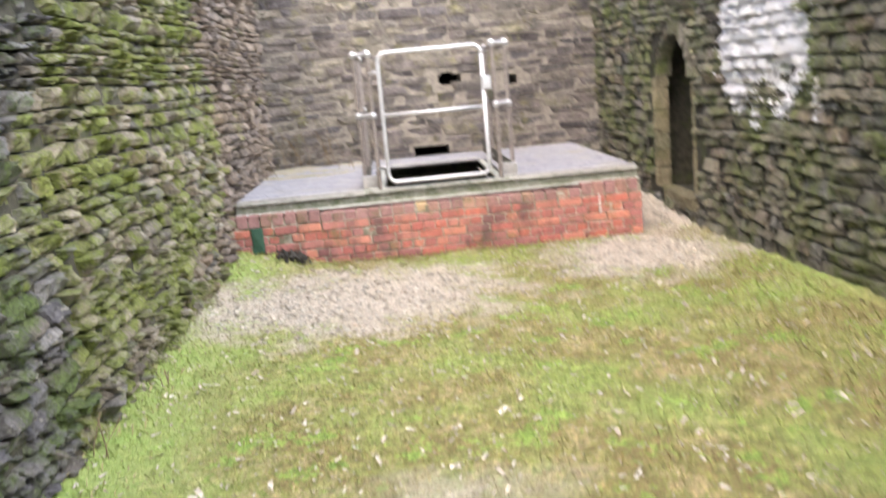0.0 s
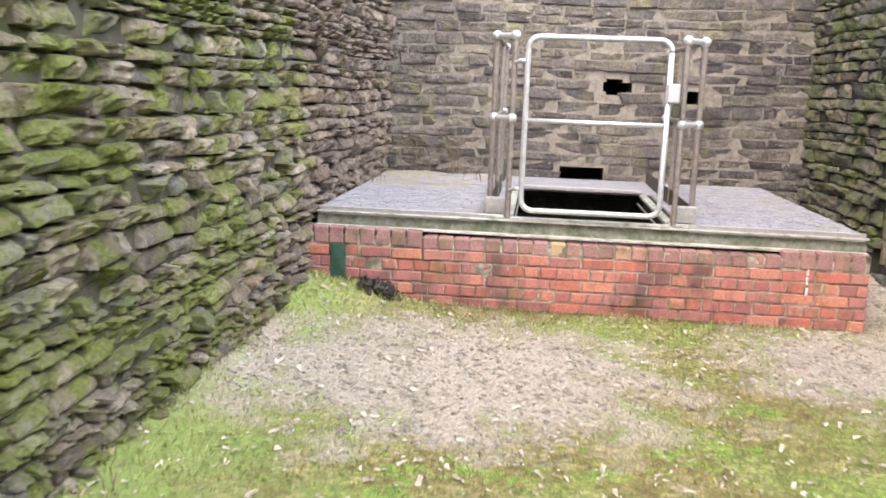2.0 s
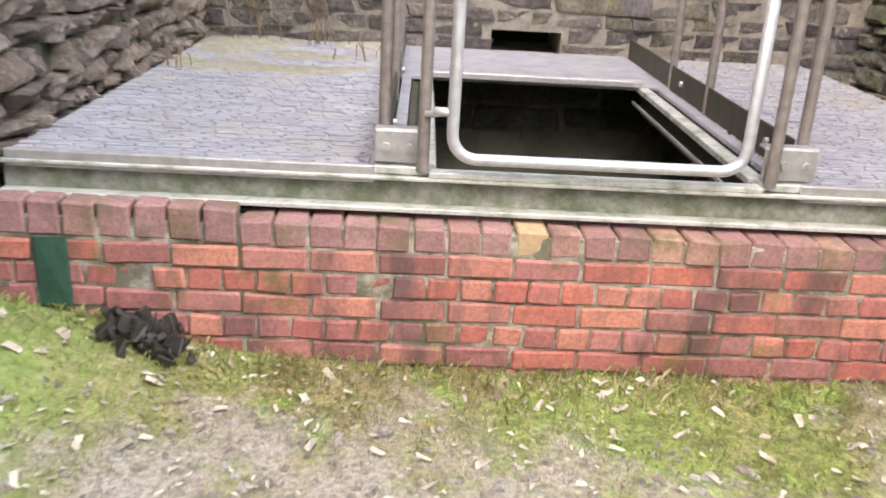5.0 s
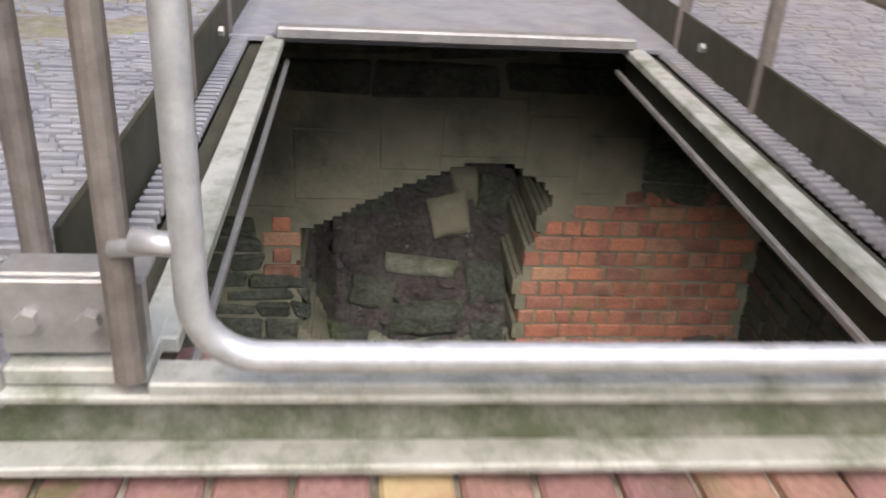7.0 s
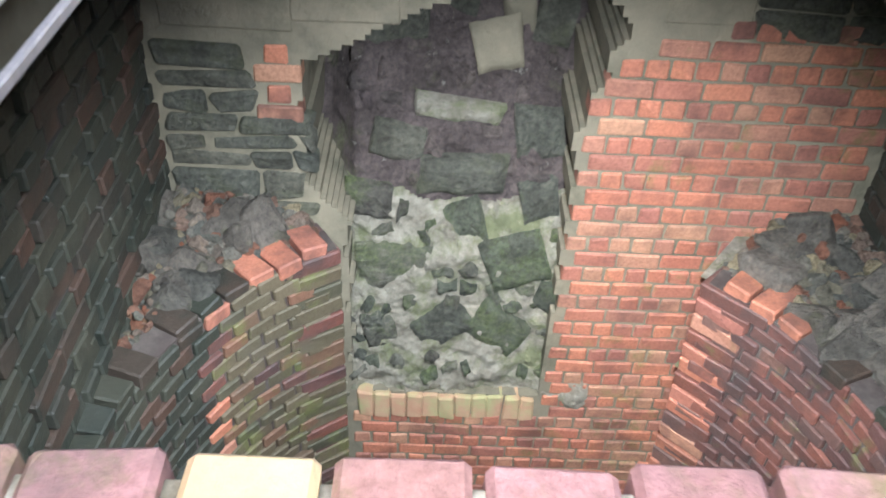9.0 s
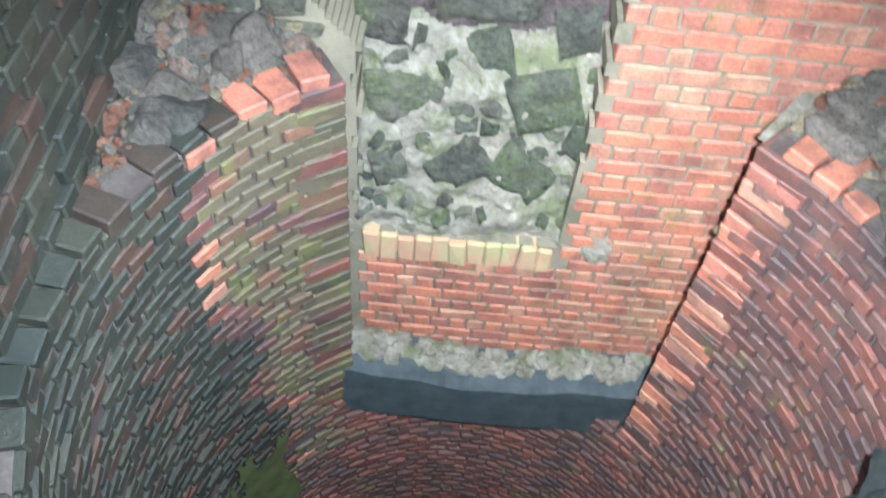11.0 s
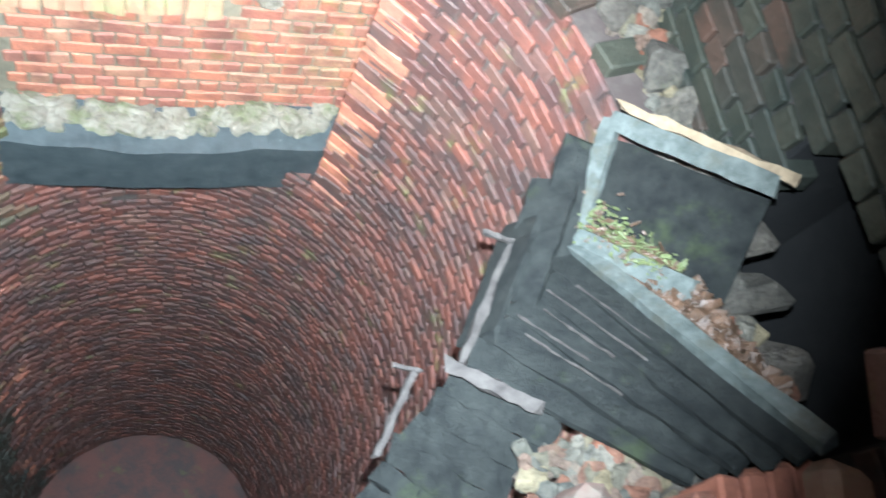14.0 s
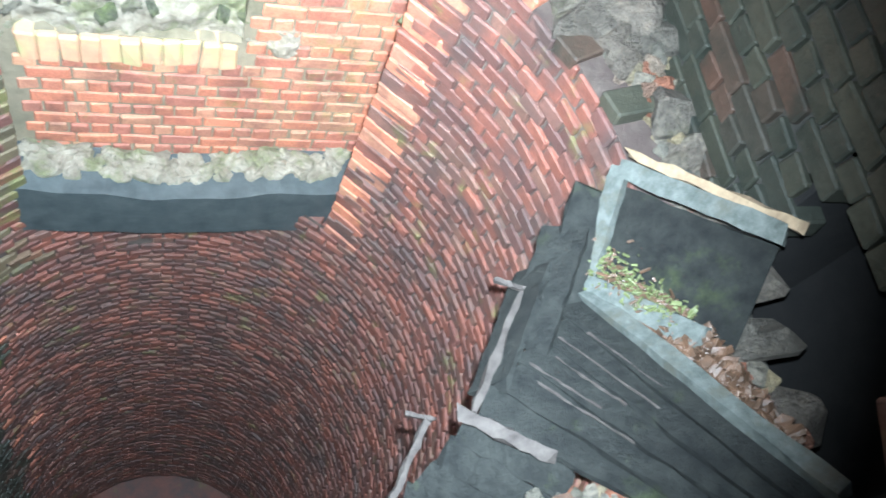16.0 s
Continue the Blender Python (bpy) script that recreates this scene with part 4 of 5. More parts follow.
M_SILL = mottled("yellow_green_sill_brick", (0.38, 0.20, 0.12), (0.44, 0.30, 0.18), 10, stain=(0.32, 0.33, 0.15), stain_at=(0.46, 0.6))
far_stones()


def infill():
    """The slope of rubble that fills the broken arch."""
    xs, zs = np.linspace(-0.56, 0.66, 122), np.linspace(-2.14, 0.0, 214)

    def depth(x, z):
        t = max(0.0, min(1.0, (z + 2.0) / 1.7))
        y = 2.77 + 0.10 * t + 0.62 * t ** 2.6 + 0.24 * max(0.0, min(1.0, (-0.39 - x) / 0.12)) * min(1.0, t * 2.5)
        return y + 0.06 * noise.noise((x * 4, z * 4, 1)) + 0.035 * noise.noise((x * 11, z * 11, 2)) + 0.02 * noise.noise((x * 27, z * 27, 3))

    nx = len(xs)
    verts = [(x, depth(x, z), z) for z in zs for x in xs]

    def filled(x, z):
        ragged = 0.05 * noise.noise((x * 7, z * 7, 5))
        return z < arch_top(x) - 0.05 + ragged

    cells = [(i, j) for j in range(len(zs) - 1) for i in range(nx - 1) if filled(xs[i], zs[j])]
    quad = lambda i, j: (j * nx + i, j * nx + i + 1, (j + 1) * nx + i + 1, (j + 1) * nx + i)
    low = lambda i, j: zs[j] < -1.12 + 0.12 * noise.noise((xs[i] * 5, zs[j] * 5, 7))
    fill = tagged(new("arch_infill", mesh_from("arch_infill", verts, [quad(i, j) for i, j in cells if low(i, j)], M_INFILLMORTAR, True)), "crumbling pale rubble and mortar filling the arch", "rubble wall", kind="structure")
    child("packed_earth", mesh_from("packed_earth", verts, [quad(i, j) for i, j in cells if not low(i, j)], M_SOIL, True), fill, "brown-grey earth and rubble packed under the arch")
    r = np.random.default_rng(36)
    # the largest stones: place, size and turn in degrees
    big = [(-0.02, -1.70, 0.25, 0.20, 38), (0.23, -1.72, 0.27, 0.22, -40), (0.28, -1.36, 0.26, 0.24, 20), (-0.22, -1.42, 0.32, 0.24, 6), (0.07, -1.24, 0.16, 0.22, 25), (0.44, -1.55, 0.14, 0.18, -20), (-0.27, -1.75, 0.14, 0.16, 10), (0.04, -1.02, 0.36, 0.17, 4), (-0.22, -0.92, 0.22, 0.16, -14),
           (0.02, -0.80, 0.36, 0.09, -8), (0.16, -0.58, 0.20, 0.20, 12), (-0.26, -0.52, 0.30, 0.19, 10), (0.26, -0.30, 0.28, 0.15, -3), (0.24, -0.47, 0.13, 0.2, 3), (0.38, -0.50, 0.15, 0.2, -6), (0.34, -0.86, 0.2, 0.22, 0), (-0.02, -0.42, 0.22, 0.16, -20), (0.36, -1.12, 0.16, 0.18, 15), (-0.33, -1.14, 0.2, 0.16, -8)]
    spots = list(big)
    for _ in range(260):
        x, z = r.uniform(-0.43, 0.46), r.uniform(-1.98, -0.2)
        w, h = r.uniform(0.035, 0.10), r.uniform(0.03, 0.07)
        if all(abs(x - q[0]) > (q[2] + w) * 0.45 or abs(z - q[1]) > (q[3] + h) * 0.45 for q in spots):
            spots.append((x, z, w, h, r.normal(0, 25)))
    for x, z, w, h, turn in spots:
        if not filled(x, z + h * 0.3):
            continue
        v, f = pillow(1, 1, 0.014, r, edge=0.2, rough=0.016, rim_depth=0.05)
        a = radians(turn)
        rot = np.array([[math.cos(a), 0, -math.sin(a)], [0, 1, 0], [math.sin(a), 0, math.cos(a)]])
        v = (v * np.array([w, -1, h])) @ rot.T + np.array([x, depth(x, z) - (0.05 if z > -1.1 and w > 0.12 else 0.012), z])
        pale = abs(z + 0.80) < 0.02 and w > 0.3
        tone = M_INFILLMORTAR if pale else M_INFILL if z < -1.1 else (M_LINTEL if r.uniform() < 0.2 else M_ARCHSTONE) if w > 0.12 else M_SOIL
        child("rubble_stone", mesh_from("rubble_stone", v, [q[::-1] for q in f], tone, True), fill)


infill()

# ---- circular shaft ----
SLOT_A, SLOT_B, SLOT_Z = radians(51.0), radians(119.5), -3.02


def lining():
    n = 72
    rings = [LEDGE + 0.0, -1.5, -2.0, -2.6, SLOT_Z - 0.02, -3.6, -4.5, -9.5]
    verts, faces = [], []
    for rad in (SR + 0.012, SR + 0.13):
        for z in rings:
            for k in range(n):
                t = 2 * math.pi * k / n
                verts.append((SC[0] + rad * math.cos(t), SC[1] + rad * math.sin(t), z))
    o = len(rings) * n
    for i in range(len(rings) - 1):
        for k in range(n):
            t = 2 * math.pi * (k + 0.5) / n
            if SLOT_A < t < SLOT_B and i < 4:
                continue
            k2 = (k + 1) % n
            faces.append((i * n + k2, i * n + k, (i + 1) * n + k, (i + 1) * n + k2))
            faces.append((o + i * n + k, o + i * n + k2, o + (i + 1) * n + k2, o + (i + 1) * n + k))
            if i == 0:
                faces.append((k, k2, o + k2, o + k))
    return tagged(new("shaft_lining", mesh_from("shaft_lining", verts, faces, M_PITJOINT)), "round dark red brick lining of a deep shaft", "shaft", kind="structure")


shaft = lining()


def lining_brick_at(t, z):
    """Red brick all round, olive beside the slot, dark with shade painted in on the west side, with a ragged red border
    between.
    """
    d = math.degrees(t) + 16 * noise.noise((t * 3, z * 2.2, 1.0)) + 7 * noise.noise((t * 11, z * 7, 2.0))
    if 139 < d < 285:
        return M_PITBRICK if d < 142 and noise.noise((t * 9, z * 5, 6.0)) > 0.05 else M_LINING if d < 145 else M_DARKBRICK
    if 112 < d <= 139 and z > -3.6:
        return M_OLIVEBRICK if d > 121 else M_LINING
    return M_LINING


def lining_bricks():
    r = np.random.default_rng(41)
    course, n = 0.06, 62
    rest, count, row, z = {}, 0, 0, LEDGE
    while z > -9.3:
        for k in range(n):
            t = 2 * math.pi * (k + (0.5 if row % 2 else 0)) / n
            da = math.pi / n
            inside = t + da * 0.95 > SLOT_A and t - da * 0.95 < SLOT_B and z - course > SLOT_Z - 0.06
            if inside or r.uniform() < 0.012:
                continue
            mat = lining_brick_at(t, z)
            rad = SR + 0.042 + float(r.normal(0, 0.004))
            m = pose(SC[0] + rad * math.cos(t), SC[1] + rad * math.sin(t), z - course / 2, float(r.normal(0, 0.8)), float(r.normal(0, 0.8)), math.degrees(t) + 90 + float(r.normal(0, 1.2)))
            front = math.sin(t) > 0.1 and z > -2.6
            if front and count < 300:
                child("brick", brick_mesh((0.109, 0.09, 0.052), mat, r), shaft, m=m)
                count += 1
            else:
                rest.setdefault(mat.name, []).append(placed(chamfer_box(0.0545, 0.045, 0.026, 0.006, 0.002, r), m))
        z -= course
        row += 1
    # upright ends of the lining on both sides of the slot
    for a, s in ((SLOT_A, 1), (SLOT_B, -1)):
        z, i = LEDGE, 0
        while z > SLOT_Z:
            rad = SR + 0.095
            aa = a - s * 0.085
            m = pose(SC[0] + rad * math.cos(aa), SC[1] + rad * math.sin(aa), z - 0.038, 0, float(r.normal(0, 1)), math.degrees(aa) + 90)
            child("jamb_brick", brick_mesh((0.20, 0.2, 0.0665), (M_PITBRICK if i % 3 else M_LINING) if s > 0 else M_OLIVEBRICK if i % 4 else M_LINING, r), shaft, m=m)
            z -= 0.0765
            i += 1
    # brick on edge along the rim
    for k in range(68):
        t = 2 * math.pi * (k + 0.5) / 68
        if SLOT_A - 0.02 < t < SLOT_B + 0.02:
            continue
        near_slot = min(abs(t - SLOT_A), abs(t - SLOT_B)) < 0.35
        if not near_slot and r.uniform() < 0.45:
            continue
        rad = SR + 0.075 + float(r.normal(0, 0.008))
        m = pose(SC[0] + rad * math.cos(t), SC[1] + rad * math.sin(t), LEDGE + 0.004 + float(r.normal(0, 0.006)), float(r.normal(0, 3)), float(r.normal(0, 3)), math.degrees(t) + 90)
        child("rim_brick", brick_mesh((0.098, 0.15, 0.06), M_PITBRICK if near_slot else M_DARKBRICK, r), shaft, m=m)
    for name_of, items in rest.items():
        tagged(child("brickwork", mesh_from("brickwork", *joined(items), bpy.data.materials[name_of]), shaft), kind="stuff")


lining_bricks()


def curved_skin(name, a0, a1, z0, z1, inset, mat, label, seed, ragged=0.12):
    """A sheet of render or slime that clings to the shaft, with a ragged edge."""
    na, nz = 60, 60
    verts, faces, keep = [], [], set()
    for j in range(nz + 1):
        for i in range(na + 1):
            a, z = a0 + (a1 - a0) * i / na, z0 + (z1 - z0) * j / nz
            w = inset + 0.012 * noise.noise((a * 6, z * 5, seed))
            verts.append((SC[0] + (SR - w) * math.cos(a), SC[1] + (SR - w) * math.sin(a), z))
    for j in range(nz):
        for i in range(na):
            u, v = (i + 0.5) / na, (j + 0.5) / nz
            d = min(u, 1 - u, v * 1.0 + (0.3 if z0 == LEDGE else 0), 1 - v) - ragged * (0.6 + 1.4 * noise.noise((u * 5 + seed, v * 7, seed)) + 0.6 * noise.noise((u * 17, v * 21, seed)))
            if d > 0:
                k = j * (na + 1) + i
                faces.append((k, k + 1, k + na + 2, k + na + 1))
    part(name, (np.array(verts), faces), mat, shaft, label, True)


curved_skin("slime_patch", radians(136), radians(163), -2.9, -4.6, 0.03, M_SLIME, "dull green slime down the wet brick", 8.1, 0.17)
tagged(new("shaft_floor", mesh_from("shaft_floor", *box(SC[0] - 1.4, SC[0] + 1.4, SC[1] - 1.4, SC[1] + 1.4, -9.6, -9.4), M_LINING)), "dark floor of the deep shaft", "floor", kind="structure")


def slot_beam():
    b = thing("slot_beam", "black timber beam across the slot with crumbled mortar", "beam")
    n, verts, faces = 24, [], []
    for i in range(n + 1):
        x = -0.47 + 1.52 * i / n
        sag = 0.035 * math.sin(x * 5.0 + 0.6) + 0.012 * math.sin(x * 17)
        for y, z in ((2.50, -3.22 - sag * 0.4), (2.50, -2.87 - sag), (2.735, -2.86 - sag), (2.735, -3.22)):
            verts.append((x, y + 0.006 * noise.noise((x * 9, z, 0)), z))
    for i in range(n):
        for k in range(4):
            a, c = i * 4 + k, i * 4 + (k + 1) % 4
            faces.append((a, a + 4, c + 4, c))
    faces += [(0, 1, 2, 3), (n * 4 + 3, n * 4 + 2, n * 4 + 1, n * 4)]
    part("timber", (np.array(verts), faces), M_SLATE, b)
    r = np.random.default_rng(44)
    lumps = []
    for _ in range(170):
        x = r.uniform(-0.42, 0.98)
        s = r.uniform(0.015, 0.05)
        lumps.append(placed(chamfer_box(s, s * 0.8, s * 0.6, s * 0.3, s * 0.2, r), pose(x, r.uniform(2.60, 2.72), -2.86 - 0.035 * math.sin(x * 5 + 0.6), *r.uniform(-40, 40, 3))))
    tagged(child("mortar_crumbs", mesh_from("mortar_crumbs", *joined(lumps), M_INFILLMORTAR), b), label="pale crumbled mortar on top", kind="stuff")


M_SLATE = mottled("blue_black_timber", (0.025, 0.035, 0.038), (0.07, 0.085, 0.085), 10, 0.6)
slot_beam()


def ledges():
    """The rubble shelf between the round lining and the square chamber."""
    n, verts, faces = 96, [], []
    for k in range(n):
        t = 2 * math.pi * k / n
        c, s = math.cos(t), math.sin(t)
        q = min((CX1 + 0.02 - SC[0]) / c if c > 0 else (CX0 - 0.02 - SC[0]) / c if c < 0 else 9, (CY1 + 0.02 - SC[1]) / s if s > 0 else (CY0 - 0.02 - SC[1]) / s if s < 0 else 9)
        for rad in (SR + 0.06, max(q, SR + 0.07)):
            for z in (LEDGE - 0.03, LEDGE - 0.5):
                verts.append((SC[0] + rad * c, SC[1] + rad * s, z))
    for k in range(n):
        t = 2 * math.pi * (k + 0.5) / n
        if SLOT_A < t < SLOT_B:
            continue
        a, b = k * 4, (k + 1) % n * 4
        faces += [(a, a + 2, b + 2, b), (a + 1, b + 1, b + 3, a + 3)]
    shelf = tagged(new("rubble_ledge", mesh_from("rubble_ledge", verts, faces, M_INFILLMORTAR)), "ledge of loose rubble round the shaft", "ledge", kind="structure")
    r = np.random.default_rng(46)
    small, k = [], 0
    while k < 2200:
        x, y = r.uniform(CX0, CX1), r.uniform(CY0, CY1)
        d = math.hypot(x - SC[0], y - SC[1])
        t = math.atan2(y - SC[1], x - SC[0]) % (2 * math.pi)
        if d < SR + 0.12 or SLOT_A - 0.03 < t < SLOT_B + 0.03:
            continue
        k += 1
        edge = min(1, (d - SR) / 0.4)
        s = r.uniform(0.006, 0.03) if r.uniform() < 0.975 else r.uniform(0.05, 0.085)
        m = pose(x, y, LEDGE - 0.02 + edge * r.uniform(0.0, 0.12), *r.uniform(-50, 50, 3))
        geo = chamfer_box(s * r.uniform(0.8, 1.6), s, s * r.uniform(0.5, 0.9), s * 0.3, s * 0.2, r)
        if s > 0.05:
            child("rubble_stone", mesh_from("rubble_stone", *geo, M_LEDGESTONE), shelf, m=m)
        else:
            small.append(placed(geo, m))
    tagged(new("rubble", mesh_from("rubble", *joined(small), M_LEDGEDIRT)), "small broken stone, brick and grit on the ledge", "rubble", kind="stuff")


M_LEDGESTONE = stone_material("brown_grey_ledge_stone", [(0.13, 0.125, 0.105), (0.19, 0.165, 0.135), (0.25, 0.22, 0.18)], (0.13, 0.14, 0.06), 0.58, 0.74)
M_LEDGEDIRT = stone_material("broken_stone_and_brick", [(0.22, 0.2, 0.16), (0.3, 0.12, 0.07), (0.32, 0.29, 0.23), (0.14, 0.14, 0.12), (0.4, 0.33, 0.2)], (0.15, 0.16, 0.06), 0.62, 0.8)
ledges()

# ---- fallen timber work hanging in the shaft ----
def board(p, q, width, thick, side, rough=0.0, seed=0):
    """A sawn board from p to q, its width along side; rough ends and edges."""
    r = np.random.default_rng(seed)
    p, q = Vector(p), Vector(q)
    d = (q - p).normalized()
    s = Vector(side)
    s = (s - d * s.dot(d)).normalized()
    n = d.cross(s)
    verts, faces, k = [], [], 10
    for i in range(k + 1):
        c = p.lerp(q, i / k)
        for a, b in ((-1, -1), (1, -1), (1, 1), (-1, 1)):
            e = c + s * (a * width / 2 + r.normal(0, rough)) + n * (b * thick / 2 + r.normal(0, rough * 0.4))
            if i in (0, k):
                e += d * float(r.normal(0, rough * 3))
            verts.append(tuple(e))
    for i in range(k):
        for j in range(4):
            a, b = i * 4 + j, i * 4 + (j + 1) % 4
            faces.append((a, b, b + 4, a + 4))
    faces += [(3, 2, 1, 0), (k * 4, k * 4 + 1, k * 4 + 2, k * 4 + 3)]
    return np.array(verts), faces


TA, TC, TB, TD = Vector((1.217, 1.50, -0.90)), Vector((1.40, 1.155, -0.61)), Vector((1.138, 1.235, -1.10)), Vector((1.332, 0.588, -0.62))
TE, TF, TG, TH = Vector((0.961, 1.24, -1.10)), Vector((0.757, 0.921, -1.054)), Vector((0.703, 0.96, -1.238)), Vector((0.596, 0.772, -1.286))
TL, TK, TK2, TM = Vector((1.305, 1.012, -0.877)), Vector((1.166, 0.602, -0.868)), Vector((0.938, 0.74, -0.934)), Vector((0.762, 0.573, -1.143))
for corner in (TA, TB, TC, TD, TE, TF, TG, TH, TL, TK, TK2, TM):
    corner += Vector((0.02, 0.035, -0.075))


def timber_chute():
    c = thing("timber_chute", "collapsed chute of rotten grey boards hanging in the shaft", "timber chute", at=tuple(TB))
    down = TB - TA
    part("frame_board", board(TA, TC, 0.05, 0.025, down, 0.002, 1), M_WOOD, c, "pale weathered frame board")
    part("split_lath", board(TA + Vector((0.01, 0.03, 0.03)), TC + Vector((0.02, 0.0, 0.035)), 0.022, 0.02, down, 0.004, 2), M_STICK, c, "split brown lath")
    part("post_board", board(TA, TB, 0.055, 0.025, TC - TA, 0.002, 3), M_WOOD, c, "pale weathered post board")
    part("cross_board", board(TB + Vector((0, 0.02, 0.02)), TL, 0.055, 0.022, down, 0.003, 4), M_WOOD, c, "pale broken cross board")
    part("long_rail", board(TB, TD, 0.042, 0.035, TF - TB, 0.003, 5), M_WOOD, c, "long pale grey rail")
    part("back_board", board(TA.lerp(TB, 0.45) + Vector((0.05, 0, -0.05)), TC + Vector((0.02, -0.08, -0.18)), 0.26, 0.015, down, 0.003, 6), M_DARKWOOD, c)
    for i in range(5):
        t = (i + 0.5) / 5
        part("side_board", board(TB.lerp(TF, t) + Vector((0, 0, -0.015)), TD.lerp(TK, t) + Vector((0, 0, -0.015)), (TF - TB).length / 5.3, 0.018, TF - TB, 0.003, 10 + i), M_DARKWOOD, c, "rotten black side board")
    for i in range(3):
        t = (i + 0.5) / 3
        part("end_board", board(TA.lerp(TE, t) + Vector((0, 0.01, -0.03)), TB.lerp(TF, t) + Vector((0, 0.01, -0.03)), (TE - TA).length / 3.15, 0.016, TE - TA, 0.003, 20 + i), M_DARKWOOD, c)
    part("edge_lath", board(TE, TF, 0.018, 0.02, (1, 0, 0), 0.003, 30), M_LATH, c)
    part("edge_lath", board(TE + Vector((-0.08, 0.03, 0.02)), TE + Vector((0.03, 0, 0)), 0.012, 0.012, (0, 0, 1), 0.002, 31), M_LATH, c)
    part("edge_lath", board(TF + Vector((-0.03, 0, 0)), TF.lerp(TK2, 0.75), 0.03, 0.02, (0, 1, 0), 0.003, 32), M_LATH, c)
    # pale splinters lifting off the side boards
    for i, (t, a0, a1) in enumerate(((0.2, 0.12, 0.62), (0.34, 0.05, 0.5), (0.46, 0.1, 0.42), (0.58, 0.04, 0.36), (0.66, 0.12, 0.55))):
        top = lambda q: TB.lerp(TF, t).lerp(TD.lerp(TK, t), q) + Vector((0, 0, 0.002))
        part("splinter", board(top(a0), top(a1), 0.0035, 0.005, TF - TB, 0.0015, 60 + i), M_LATH, c)
    # the lower apron goes on down into the shaft
    slip = (TH - TG) * 1.1
    for k, (p0, p1, q0, q1) in enumerate(((TF, TH, TK2, TM), (TH, TH + slip, TM, TM + slip))):
        for i in range(4):
            t = (i + 0.5) / 4
            drop = Vector((0.02, 0, -0.03 - 0.012 * k))
            part("lower_board", board(p0.lerp(p1, t) + drop, q0.lerp(q1, t) + drop, (p1 - p0).length / 4.1, 0.018, p1 - p0, 0.004, 40 + i + 10 * k), M_DARKWOOD, c)
    part("edge_lath", board(TG, TH, 0.016, 0.018, (1, 0, 0), 0.003, 50), M_LATH, c)
    part("edge_lath", board(TG + Vector((-0.05, 0.02, 0)), TG + Vector((0.02, 0, 0)), 0.012, 0.01, (0, 0, 1), 0.002, 51), M_LATH, c)


timber_chute()


def moss_clump():
    r = np.random.default_rng(61)
    green, brown = [], []
    for _ in range(700):
        t = r.uniform(0.05, 0.8)
        p = TB.lerp(TL, t) + (TA - TB) * float(abs(r.normal(0.10, 0.12))) * (1 - t) + Vector((float(r.normal(0.01, 0.015)), float(r.normal(0.02, 0.012)), 0.012 + float(r.normal(0, 0.006))))
        s = r.uniform(0.002, 0.006)
        (green if r.uniform() < 0.6 else brown).append(placed(chamfer_box(s * r.uniform(1, 3), s * 0.7, s * 0.5, s * 0.2, s * 0.2, r), pose(*p, *r.uniform(-60, 60, 3))))
    for _ in range(420):
        a, b = r.uniform(0, 1), r.uniform(0, 1)
        a, b = (1 - a, 1 - b) if a + b > 1 else (a, b)
        p = TB + (TL - TB) * a + (TD - TB) * b * 0.9 + Vector((0.03, 0.01, -0.02 + float(r.normal(0, 0.015))))
        s = r.uniform(0.006, 0.02)
        brown.append(placed(chamfer_box(s, s * 0.7, s * 0.25, s * 0.1, s * 0.2, r), pose(*p, *r.uniform(-50, 50, 3))))
    tagged(new("moss", mesh_from("moss", *joined(green), M_SLIME)), "damp green moss and dirt on a broken board", "moss", kind="stuff")
    tagged(new("wet_leaves", mesh_from("wet_leaves", *joined(brown), M_WETLEAF)), "wet brown leaves lodged in the broken chute", "leaf litter", kind="stuff")


moss_clump()


